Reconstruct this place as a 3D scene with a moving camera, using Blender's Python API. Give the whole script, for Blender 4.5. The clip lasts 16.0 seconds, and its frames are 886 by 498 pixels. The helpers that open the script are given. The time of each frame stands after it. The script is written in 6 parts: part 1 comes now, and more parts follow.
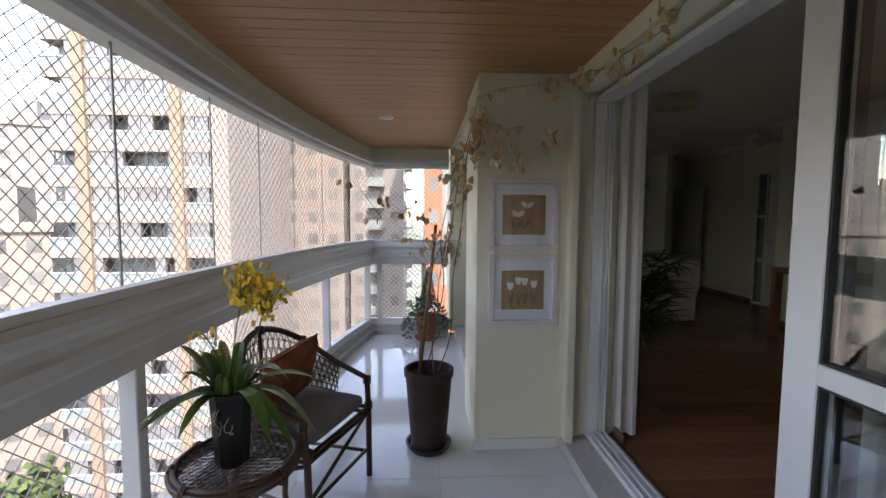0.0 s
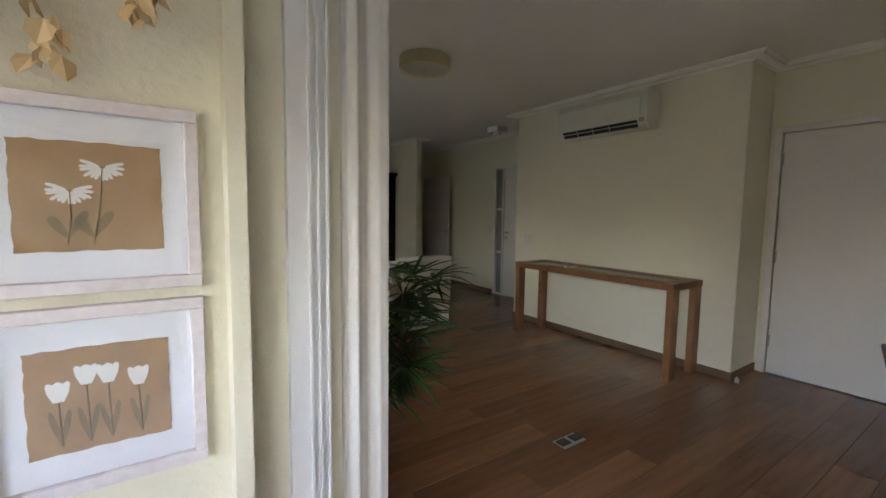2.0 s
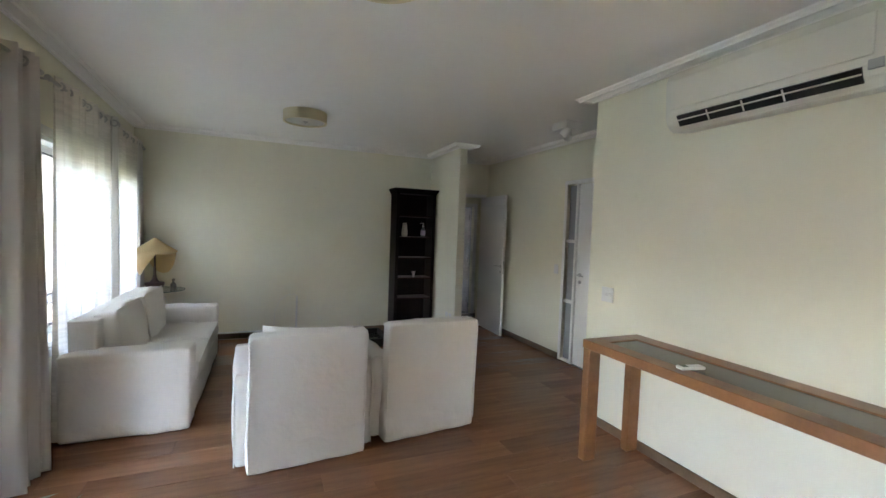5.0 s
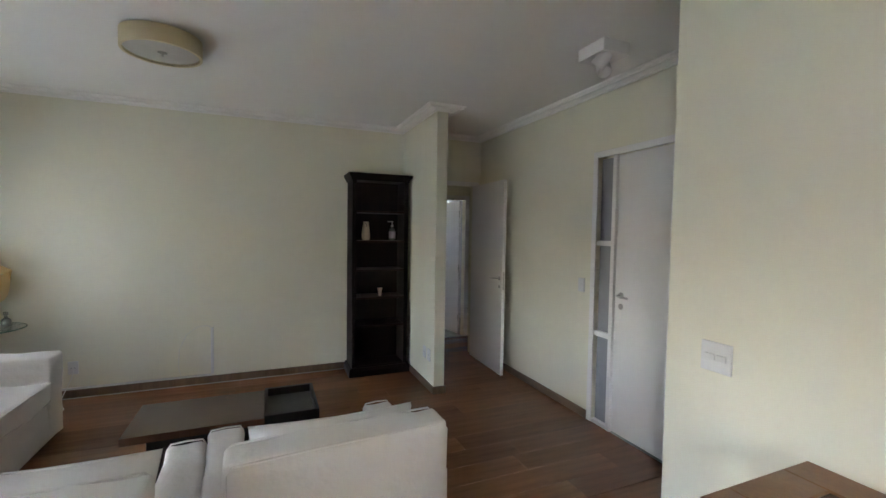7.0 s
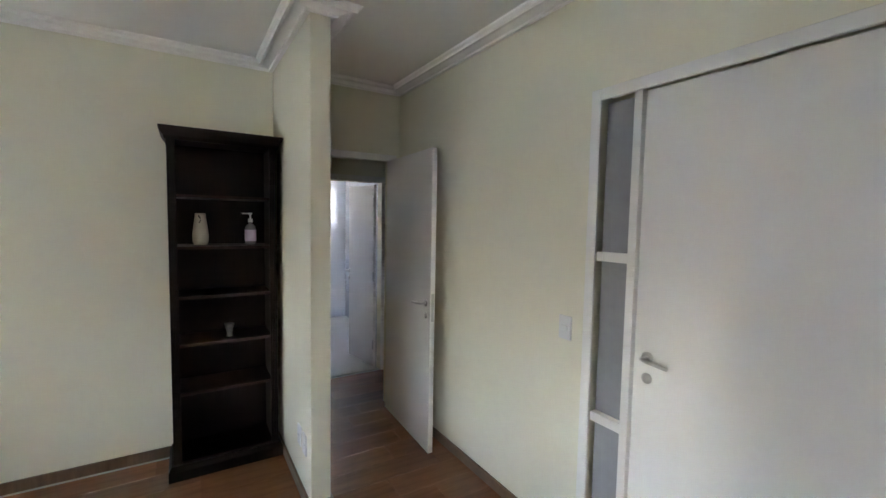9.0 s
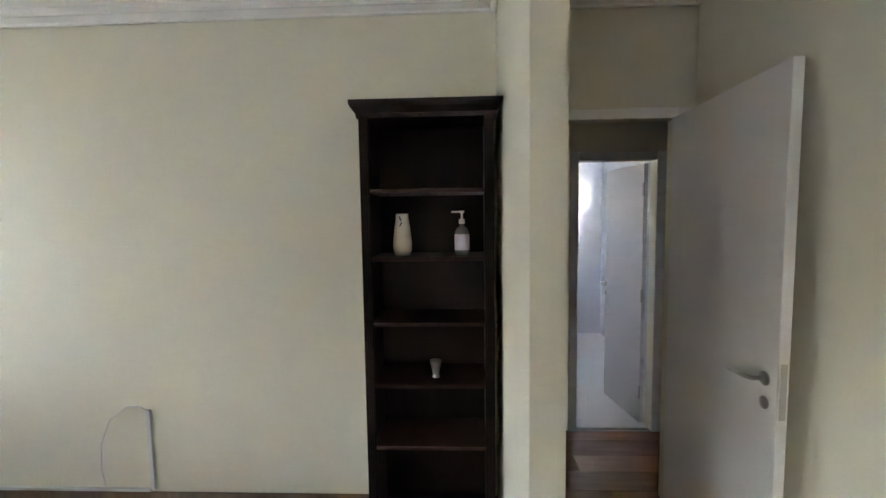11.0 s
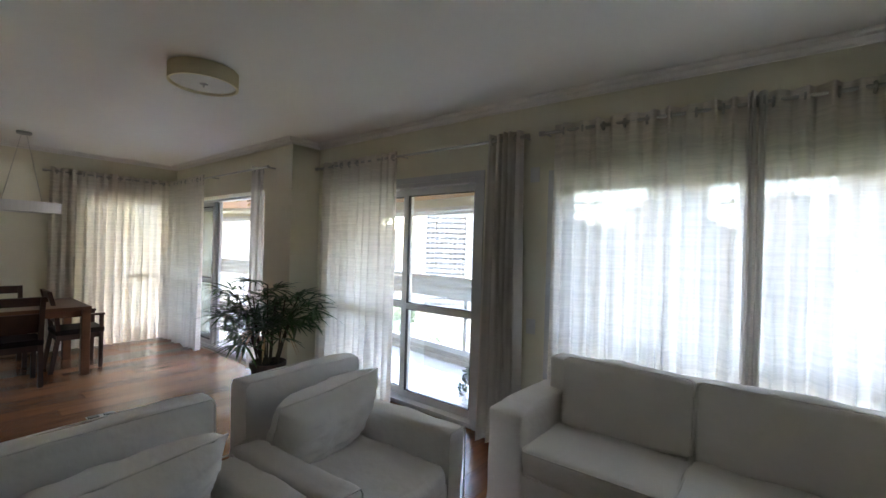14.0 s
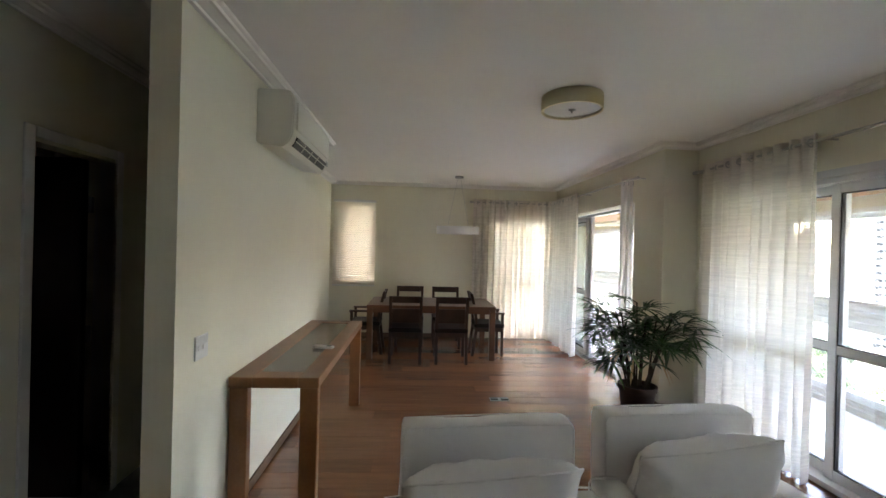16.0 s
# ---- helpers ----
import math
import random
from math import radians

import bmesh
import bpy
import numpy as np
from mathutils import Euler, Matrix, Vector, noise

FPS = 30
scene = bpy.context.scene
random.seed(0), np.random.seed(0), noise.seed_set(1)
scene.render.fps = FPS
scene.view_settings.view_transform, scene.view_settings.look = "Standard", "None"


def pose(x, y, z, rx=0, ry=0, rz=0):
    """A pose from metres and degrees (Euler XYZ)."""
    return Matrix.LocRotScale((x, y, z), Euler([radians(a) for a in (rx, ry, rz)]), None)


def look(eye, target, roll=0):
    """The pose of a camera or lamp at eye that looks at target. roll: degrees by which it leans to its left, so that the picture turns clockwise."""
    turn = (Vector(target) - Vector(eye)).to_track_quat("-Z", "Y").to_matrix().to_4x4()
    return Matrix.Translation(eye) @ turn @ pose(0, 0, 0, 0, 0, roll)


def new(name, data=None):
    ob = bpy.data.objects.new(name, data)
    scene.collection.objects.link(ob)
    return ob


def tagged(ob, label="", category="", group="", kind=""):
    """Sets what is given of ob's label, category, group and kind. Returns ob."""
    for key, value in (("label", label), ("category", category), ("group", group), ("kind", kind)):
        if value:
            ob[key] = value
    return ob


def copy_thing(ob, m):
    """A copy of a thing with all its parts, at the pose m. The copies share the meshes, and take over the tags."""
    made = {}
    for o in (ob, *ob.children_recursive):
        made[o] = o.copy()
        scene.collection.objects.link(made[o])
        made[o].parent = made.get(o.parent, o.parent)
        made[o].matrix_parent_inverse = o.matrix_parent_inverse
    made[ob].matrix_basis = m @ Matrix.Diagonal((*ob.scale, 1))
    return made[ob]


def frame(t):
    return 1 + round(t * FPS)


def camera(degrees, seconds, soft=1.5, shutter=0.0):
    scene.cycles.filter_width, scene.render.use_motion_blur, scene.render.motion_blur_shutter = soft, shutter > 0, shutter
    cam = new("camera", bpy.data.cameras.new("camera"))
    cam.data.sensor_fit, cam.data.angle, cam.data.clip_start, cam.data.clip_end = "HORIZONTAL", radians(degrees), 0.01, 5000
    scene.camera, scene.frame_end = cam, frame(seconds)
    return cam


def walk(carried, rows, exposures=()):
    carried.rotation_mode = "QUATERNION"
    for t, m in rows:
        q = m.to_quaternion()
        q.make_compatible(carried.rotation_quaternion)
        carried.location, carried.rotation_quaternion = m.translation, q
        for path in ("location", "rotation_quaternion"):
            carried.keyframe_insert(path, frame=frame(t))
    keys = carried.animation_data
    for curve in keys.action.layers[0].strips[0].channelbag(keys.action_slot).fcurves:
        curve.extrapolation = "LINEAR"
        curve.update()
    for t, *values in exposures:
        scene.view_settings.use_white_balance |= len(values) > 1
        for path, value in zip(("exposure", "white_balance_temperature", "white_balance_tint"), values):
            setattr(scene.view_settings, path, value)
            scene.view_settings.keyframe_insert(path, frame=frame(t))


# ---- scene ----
cam = camera(93.0, 16.0)
PATH = [
    (0, (0.177, -0.135, 1.392), (0.277, 1.858, 1.251), 0.3),
    (0.5, (0.307, 0.149, 1.378), (0.705, 2.102, 1.209), 0.3),
    (1, (0.487, 0.482, 1.394), (1.12, 2.37, 1.212), 0.4),
    (1.5, (0.672, 0.861, 1.4), (1.609, 2.619, 1.225), 0.8),
    (1.6, (0.717, 0.926, 1.417), (1.715, 2.649, 1.225), 0.9),
    (2, (0.916, 1.182, 1.398), (2.048, 2.822, 1.226), 0.8),
    (2.5, (1.145, 1.453, 1.412), (2.334, 3.053, 1.257), 0.8),
    (3, (1.363, 1.7, 1.451), (2.622, 3.248, 1.308), 0.6),
    (3.5, (1.639, 1.848, 1.477), (2.836, 3.446, 1.352), 0.5),
    (3.7, (1.759, 1.894, 1.495), (2.842, 3.572, 1.382), 0.7),
    (5.8, (2.773, 3.067, 1.545), (3.523, 4.92, 1.467), 1.8),
    (6, (2.872, 3.216, 1.542), (3.619, 5.07, 1.471), 1.5),
    (6.5, (3.108, 3.604, 1.573), (3.867, 5.452, 1.488), 1.1),
    (7, (3.339, 3.999, 1.55), (4.109, 5.842, 1.463), 0.9),
    (7.5, (3.536, 4.401, 1.562), (4.365, 6.218, 1.47), 0.8),
    (8, (3.767, 4.794, 1.619), (4.749, 6.531, 1.484), 1.1),
    (8.2, (3.856, 4.945, 1.613), (4.921, 6.631, 1.472), 1.2),
    (10.3, (4.588, 6.078, 1.613), (5.312, 7.937, 1.467), 0.0),
    (10.5, (4.563, 6.2, 1.637), (5.087, 8.122, 1.463), -1.0),
    (11, (4.595, 6.467, 1.617), (4.514, 8.46, 1.464), -0.8),
    (11.5, (4.553, 6.721, 1.497), (3.895, 8.609, 1.434), -0.2),
    (12, (4.474, 6.994, 1.523), (3.179, 8.517, 1.467), -0.9),
    (12.1, (4.442, 7.049, 1.523), (3.021, 8.456, 1.474), -1.1),
    (12.5, (4.377, 7.155, 1.584), (2.55, 7.966, 1.528), -0.8),
    (13, (4.322, 7.283, 1.572), (2.323, 7.319, 1.532), -0.6),
    (13.5, (4.166, 7.325, 1.553), (2.269, 6.692, 1.525), 1.1),
    (14, (4.026, 7.302, 1.53), (2.459, 6.059, 1.528), 1.7),
    (14.5, (3.922, 7.298, 1.552), (2.798, 5.644, 1.534), 2.9),
    (15, (3.916, 7.254, 1.568), (3.249, 5.368, 1.546), 2.3),
    (15.5, (3.93, 7.187, 1.584), (3.567, 5.22, 1.572), 1.8),
    (16, (3.891, 7.175, 1.594), (3.771, 5.179, 1.586), 1.5),
]
EXPOSURES = [
    (0.0, 2.95, 7500, 25),
    (0.5, 3.3, 7700, 24),
    (1.0, 3.78, 7700, 24),
    (1.5, 4.2, 7600, 24),
    (2.0, 5.0, 7900, 24),
    (2.5, 5.6, 7300, 24),
    (3.0, 5.85, 7000, 23),
    (3.5, 6.6, 6900, 22),
    (6.0, 6.5, 6900, 25),
    (7.0, 6.7, 6900, 26),
    (8.0, 7.1, 6800, 26),
    (10.5, 7.35, 7000, 27),
    (11.2, 7.45, 7000, 27),
    (11.6, 7.35, 6800, 28),
    (12.3, 6.55, 6700, 26),
    (13.0, 6.05, 6900, 26),
    (14.0, 5.65, 6900, 25),
    (15.0, 6.0, 7100, 26),
    (16.0, 6.12, 7200, 25),
]
walk(cam, [(t, look(eye, target, roll)) for t, eye, target, roll in PATH], EXPOSURES)

# ---- world, sun ----
world = bpy.data.worlds.new("sky")
scene.world = world
world.use_nodes = True
wt = world.node_tree
sky = wt.nodes.new("ShaderNodeTexSky")
sky.sky_type = "NISHITA"
sky.sun_disc = False
SUN_EL, SUN_ROT = radians(52), radians(160)
sky.sun_elevation = SUN_EL
sky.sun_rotation = SUN_ROT
sky.dust_density = 1.6
sky.air_density = 1.2
wt.links.new(sky.outputs[0], wt.nodes["Background"].inputs[0])
wt.nodes["Background"].inputs[1].default_value = 0.15
sun_data = bpy.data.lights.new("sun", "SUN")
sun_data.energy, sun_data.angle, sun_data.color = 1.3, radians(0.6), (1.0, 0.95, 0.88)
sun = new("sun", sun_data)
sun.matrix_world = look((0, 0, 0), (-math.cos(SUN_EL) * math.sin(SUN_ROT), -math.cos(SUN_EL) * math.cos(SUN_ROT), -math.sin(SUN_EL)))


# ---- material helpers ----
def mat(name, color, rough=0.6, metal=0.0, var=0.0, scale=6.0, bump=0.0, bscale=60.0, stretch=(1, 1, 1), color2=None, spec=0.5, island=0.0, objrand=0.0, trans=0.0, coat=0.0):
    """A procedural surface: base colour with two scales of variation, and a fine relief."""
    m = bpy.data.materials.new(name)
    m.use_nodes = True
    nt = m.node_tree
    p = nt.nodes["Principled BSDF"]
    p.inputs["Roughness"].default_value = rough
    p.inputs["Metallic"].default_value = metal
    p.inputs["Specular IOR Level"].default_value = spec
    p.inputs["Coat Weight"].default_value = coat
    p.inputs["Transmission Weight"].default_value = trans
    tc = nt.nodes.new("ShaderNodeTexCoord")
    mp = nt.nodes.new("ShaderNodeMapping")
    mp.inputs["Scale"].default_value = stretch
    nt.links.new(tc.outputs["Object"], mp.inputs["Vector"])
    c2 = color2 or tuple(c * (1 - var) for c in color)
    n1 = nt.nodes.new("ShaderNodeTexNoise")
    n1.inputs["Scale"].default_value = scale
    n1.inputs["Detail"].default_value = 5
    nt.links.new(mp.outputs[0], n1.inputs["Vector"])
    n2 = nt.nodes.new("ShaderNodeTexNoise")
    n2.inputs["Scale"].default_value = scale * 9
    n2.inputs["Detail"].default_value = 3
    nt.links.new(mp.outputs[0], n2.inputs["Vector"])
    add = nt.nodes.new("ShaderNodeMath")
    add.operation = "MULTIPLY_ADD"
    nt.links.new(n2.outputs[0], add.inputs[0])
    add.inputs[1].default_value = 0.4
    nt.links.new(n1.outputs[0], add.inputs[2])
    src = add.outputs[0]
    if island or objrand:
        r = nt.nodes.new("ShaderNodeNewGeometry" if island else "ShaderNodeObjectInfo")
        a2 = nt.nodes.new("ShaderNodeMath")
        a2.operation = "MULTIPLY_ADD"
        nt.links.new(r.outputs["Random Per Island" if island else "Random"], a2.inputs[0])
        a2.inputs[1].default_value = island or objrand
        nt.links.new(src, a2.inputs[2])
        src = a2.outputs[0]
    rng = nt.nodes.new("ShaderNodeMapRange")
    rng.inputs["From Min"].default_value = 0.45
    rng.inputs["From Max"].default_value = 0.95 + (island or objrand)
    nt.links.new(src, rng.inputs["Value"])
    mx = nt.nodes.new("ShaderNodeMix")
    mx.data_type = "RGBA"
    nt.links.new(rng.outputs[0], mx.inputs["Factor"])
    mx.inputs[6].default_value = (*color, 1)
    mx.inputs[7].default_value = (*c2, 1)
    nt.links.new(mx.outputs[2], p.inputs["Base Color"])
    if bump:
        nb = nt.nodes.new("ShaderNodeTexNoise")
        nb.inputs["Scale"].default_value = bscale
        nb.inputs["Detail"].default_value = 4
        nt.links.new(mp.outputs[0], nb.inputs["Vector"])
        b = nt.nodes.new("ShaderNodeBump")
        b.inputs["Strength"].default_value = min(1.0, bump)
        b.inputs["Distance"].default_value = 0.004 * max(1.0, bump)
        nt.links.new(nb.outputs[0], b.inputs["Height"])
        nt.links.new(b.outputs[0], p.inputs["Normal"])
    return m


def glass(name, tint=(0.93, 0.97, 0.95), gloss=0.12, rough=0.0):
    """A thin clear pane: transparent, with a mirror gloss that grows to the edges."""
    m = bpy.data.materials.new(name)
    m.use_nodes = True
    nt = m.node_tree
    nt.nodes.clear()
    out = nt.nodes.new("ShaderNodeOutputMaterial")
    t = nt.nodes.new("ShaderNodeBsdfTransparent")
    t.inputs[0].default_value = (*tint, 1)
    g = nt.nodes.new("ShaderNodeBsdfGlossy")
    g.inputs["Roughness"].default_value = rough
    f = nt.nodes.new("ShaderNodeLayerWeight")
    f.inputs[0].default_value = 0.5
    pw = nt.nodes.new("ShaderNodeMath")
    pw.operation = "POWER"
    nt.links.new(f.outputs["Facing"], pw.inputs[0])
    pw.inputs[1].default_value = 4.0
    k = nt.nodes.new("ShaderNodeMath")
    k.operation = "MULTIPLY_ADD"
    k.inputs[1].default_value = 0.8
    k.inputs[2].default_value = gloss
    k.use_clamp = True
    nt.links.new(pw.outputs[0], k.inputs[0])
    mx = nt.nodes.new("ShaderNodeMixShader")
    nt.links.new(k.outputs[0], mx.inputs[0])
    nt.links.new(t.outputs[0], mx.inputs[1])
    nt.links.new(g.outputs[0], mx.inputs[2])
    nt.links.new(mx.outputs[0], out.inputs[0])
    return m


def cloth(name, color, through_light=0.4, clear=0.0, stripe=0.0):
    """A woven cloth that lets light through; clear: the share of open weave; stripe: slubs across."""
    m = bpy.data.materials.new(name)
    m.use_nodes = True
    nt = m.node_tree
    nt.nodes.clear()
    out = nt.nodes.new("ShaderNodeOutputMaterial")
    d = nt.nodes.new("ShaderNodeBsdfDiffuse")
    tl = nt.nodes.new("ShaderNodeBsdfTranslucent")
    for n in (d, tl):
        n.inputs[0].default_value = (*color, 1)
    mx = nt.nodes.new("ShaderNodeMixShader")
    mx.inputs[0].default_value = through_light
    nt.links.new(d.outputs[0], mx.inputs[1])
    nt.links.new(tl.outputs[0], mx.inputs[2])
    last = mx.outputs[0]
    tc = nt.nodes.new("ShaderNodeTexCoord")
    w = nt.nodes.new("ShaderNodeTexNoise")
    mp = nt.nodes.new("ShaderNodeMapping")
    mp.inputs["Scale"].default_value = (3, 3, 70)
    nt.links.new(tc.outputs["Object"], mp.inputs[0])
    nt.links.new(mp.outputs[0], w.inputs["Vector"])
    w.inputs["Scale"].default_value = 1.0
    w.inputs["Detail"].default_value = 2
    b = nt.nodes.new("ShaderNodeBump")
    b.inputs["Strength"].default_value = 0.3
    b.inputs["Distance"].default_value = 0.003
    nt.links.new(w.outputs[0], b.inputs["Height"])
    nt.links.new(b.outputs[0], d.inputs["Normal"])
    if clear:
        tr = nt.nodes.new("ShaderNodeBsdfTransparent")
        m2 = nt.nodes.new("ShaderNodeMixShader")
        rg = nt.nodes.new("ShaderNodeMapRange")
        rg.inputs["From Min"].default_value = 0.35
        rg.inputs["From Max"].default_value = 0.65
        rg.inputs["To Min"].default_value = clear - stripe
        rg.inputs["To Max"].default_value = clear + stripe
        nt.links.new(w.outputs[0], rg.inputs[0])
        nt.links.new(rg.outputs[0], m2.inputs[0])
        nt.links.new(last, m2.inputs[1])
        nt.links.new(tr.outputs[0], m2.inputs[2])
        last = m2.outputs[0]
    nt.links.new(last, out.inputs[0])
    return m


def wood(name, a, b, rough=0.4, stretch=(1, 1, 1), objrand=0.0, scale=5.0, coat=0.0, island=0.0):
    return mat(name, a, rough, 0, scale=scale, bump=0.15, bscale=40, stretch=stretch, color2=b, objrand=objrand, coat=coat, island=island)


M_WALL = mat("cream_wall_paint", (0.80, 0.76, 0.61), 0.75, var=0.05, scale=1.5, bump=0.12, bscale=90)
M_STUCCO = mat("cream_stucco", (0.66, 0.62, 0.48), 0.85, var=0.07, scale=2, bump=1.0, bscale=45)
M_CEIL = mat("ceiling_paint", (0.90, 0.87, 0.82), 0.9, var=0.03, scale=1, bump=0.1, bscale=80)
M_WHITE = mat("white_lacquer", (0.81, 0.785, 0.745), 0.35, var=0.03, scale=3, bump=0.05)
M_ALU = mat("white_aluminium", (0.62, 0.62, 0.61), 0.35, 0.0, var=0.06, scale=4)
M_ALUD = mat("grey_aluminium", (0.42, 0.42, 0.41), 0.4, 0.3, var=0.15, scale=5)
M_STEEL = mat("brushed_steel", (0.55, 0.53, 0.50), 0.28, 1.0, var=0.1, scale=20)
M_RUBBER = mat("black_rubber", (0.015, 0.015, 0.016), 0.6)
M_FLOOR = wood("laminate_plank", (0.34, 0.155, 0.075), (0.135, 0.055, 0.026), 0.2, (0.6, 7, 1), objrand=0.5, scale=3)
M_BASE = wood("baseboard_wood", (0.21, 0.13, 0.075), (0.13, 0.08, 0.045), 0.4, (6, 1, 1))
M_TILE = mat("polished_white_tile", (0.62, 0.62, 0.60), 0.07, var=0.05, scale=1.2, objrand=0.08)
M_GROUT = mat("pale_grout", (0.36, 0.36, 0.34), 0.7)
M_SILL = mat("pale_granite", (0.50, 0.48, 0.44), 0.25, var=0.2, scale=30)
M_CWOOD = wood("ceiling_board", (0.46, 0.215, 0.085), (0.33, 0.14, 0.05), 0.4, (0.8, 10, 1), island=0.3, scale=3)
M_OAK = wood("oak_console", (0.30, 0.13, 0.048), (0.20, 0.08, 0.026), 0.35, (1, 1, 1), scale=6)
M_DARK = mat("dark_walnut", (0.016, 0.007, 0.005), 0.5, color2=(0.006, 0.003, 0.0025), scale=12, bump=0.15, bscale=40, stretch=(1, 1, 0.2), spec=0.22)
M_CHAIR = wood("chair_walnut", (0.062, 0.026, 0.015), (0.03, 0.013, 0.008), 0.4, (1, 1, 0.3), scale=10)
M_TABLE = wood("table_walnut", (0.20, 0.085, 0.04), (0.10, 0.042, 0.02), 0.3, (0.3, 1, 1), scale=8)
M_SLIP = mat("white_cotton", (0.80, 0.755, 0.70), 0.95, var=0.05, scale=4, bump=3.2, bscale=7)
M_SHEER = cloth("sheer_curtain", (0.82, 0.765, 0.69), 0.44, 0.07, 0.055)
M_DRAPE = cloth("sand_curtain", (0.70, 0.655, 0.60), 0.40)
M_GLASS = glass("window_glass", (0.90, 0.925, 0.915))
# this grey tint is added only to dim the bright window behind the sofa
M_GLASSDIM = glass("dimming_window_glass", (0.69, 0.71, 0.70))
M_GLASSG = glass("table_glass", (0.90, 0.97, 0.94), 0.1)
M_SHADE = cloth("lamp_parchment", (0.70, 0.52, 0.28), 0.5)
M_CREAM = cloth("cream_lampshade", (0.80, 0.71, 0.50), 0.45)
M_OPAL = mat("opal_glass", (0.62, 0.58, 0.52), 0.4, var=0.1)
M_PLASTIC = mat("white_plastic", (0.72, 0.71, 0.68), 0.35, var=0.03)
M_BLACK = mat("black_plastic", (0.012, 0.012, 0.013), 0.35)
M_POT = mat("dark_clay", (0.058, 0.032, 0.025), 0.62, var=0.5, scale=8, bump=0.3, spec=0.3)
M_NPOT = mat("black_glazed_pot", (0.008, 0.008, 0.009), 0.3, spec=0.25)
M_TERRA = mat("terracotta", (0.36, 0.13, 0.06), 0.8, var=0.4, scale=10, bump=0.3)
M_SOIL = mat("soil", (0.03, 0.018, 0.011), 1.0, var=0.6, scale=30, bump=1)
M_LEAF = mat("palm_leaf", (0.06, 0.14, 0.03), 0.28, var=0.6, scale=5, island=0.5, color2=(0.018, 0.055, 0.014))
M_LEAF2 = mat("orchid_leaf", (0.10, 0.19, 0.03), 0.35, color2=(0.03, 0.085, 0.015), scale=6, island=0.4)
M_LEAF3 = mat("blue_green_leaf", (0.10, 0.17, 0.11), 0.6, color2=(0.04, 0.08, 0.06), scale=9, island=0.5)
M_DRYLEAF = mat("dry_leaf", (0.66, 0.50, 0.29), 0.8, color2=(0.50, 0.34, 0.17), scale=15, island=0.4)
M_TWIG = mat("dry_twig", (0.16, 0.09, 0.045), 0.8, var=0.4, scale=12)
M_YELLOW = mat("yellow_petal", (0.75, 0.52, 0.02), 0.6, color2=(0.62, 0.34, 0.01), scale=30, island=0.3)
M_RATTAN = mat("brown_rattan", (0.085, 0.04, 0.022), 0.45, color2=(0.035, 0.017, 0.010), scale=18, bump=0.4, island=0.3)
M_RUST = mat("rust_cushion", (0.28, 0.075, 0.02), 0.8, var=0.45, scale=9, bump=0.3)
M_GREY = mat("grey_seat_cloth", (0.20, 0.18, 0.18), 0.95, var=0.15, scale=12, bump=0.4, bscale=150)
M_NET = mat("white_netting", (0.62, 0.60, 0.56), 0.7)


# ---- mesh helpers ----
def part(name, bm, material, parent=None, label="", smooth=False):
    me = bpy.data.meshes.new(name)
    bm.normal_update()
    if smooth:
        for f in bm.faces:
            f.smooth = True
    bm.to_mesh(me)
    bm.free()
    for mm in (material if isinstance(material, (list, tuple)) else (material,)):
        me.materials.append(mm)
    ob = new(name, me)
    if parent is not None:
        ob.parent = parent
    if label:
        ob["label"] = label
    return ob


def thing(name, label, category, group="", at=(0, 0, 0), rz=0):
    e = new(name)
    e.empty_display_size = 0.1
    e.matrix_basis = pose(*at, 0, 0, rz)
    return tagged(e, label, category, group)


def box(bm, x0, x1, y0, y1, z0, z1, bevel=0.0, m=None, seg=1):
    b = bmesh.new() if bevel or m is not None else bm
    v = [b.verts.new((x, y, z)) for x in (x0, x1) for y in (y0, y1) for z in (z0, z1)]
    for f in ((0, 1, 3, 2), (4, 6, 7, 5), (0, 4, 5, 1), (2, 3, 7, 6), (0, 2, 6, 4), (1, 5, 7, 3)):
        b.faces.new([v[i] for i in f])
    if b is not bm:
        if bevel:
            bmesh.ops.bevel(b, geom=list(b.edges), offset=bevel, segments=seg, affect="EDGES", profile=0.5)
        if m is not None:
            b.transform(m)
        merge(bm, b)
    return bm


def merge(bm, other):
    me = bpy.data.meshes.new("tmp")
    other.to_mesh(me)
    other.free()
    bm.from_mesh(me)
    bpy.data.meshes.remove(me)


def bx(name, material, parent, x0, x1, y0, y1, z0, z1, bevel=0.0, m=None, label="", seg=1, smooth=False):
    return part(name, box(bmesh.new(), x0, x1, y0, y1, z0, z1, bevel, m, seg), material, parent, label, smooth)


def tube(bm, pts, r, n=8, cap=True, r2=None):
    pts = [Vector(p) for p in pts]
    rings = []
    up = Vector((0, 0, 1))
    side = None
    for i, p in enumerate(pts):
        d = (pts[min(i + 1, len(pts) - 1)] - pts[max(i - 1, 0)])
        if d.length < 1e-9:
            d = Vector((0, 0, 1))
        d.normalize()
        if side is None:
            side = d.cross(up if abs(d.z) < 0.9 else Vector((1, 0, 0))).normalized()
        else:
            side = (side - d * side.dot(d)).normalized()
        o = d.cross(side)
        rr = r if r2 is None else r + (r2 - r) * i / max(1, len(pts) - 1)
        rings.append([bm.verts.new(p + side * math.cos(2 * math.pi * k / n) * rr + o * math.sin(2 * math.pi * k / n) * rr) for k in range(n)])
    for a, b in zip(rings, rings[1:]):
        for k in range(n):
            bm.faces.new((a[k], a[(k + 1) % n], b[(k + 1) % n], b[k]))
    if cap:
        bm.faces.new(rings[0][::-1])
        bm.faces.new(rings[-1])
    return bm


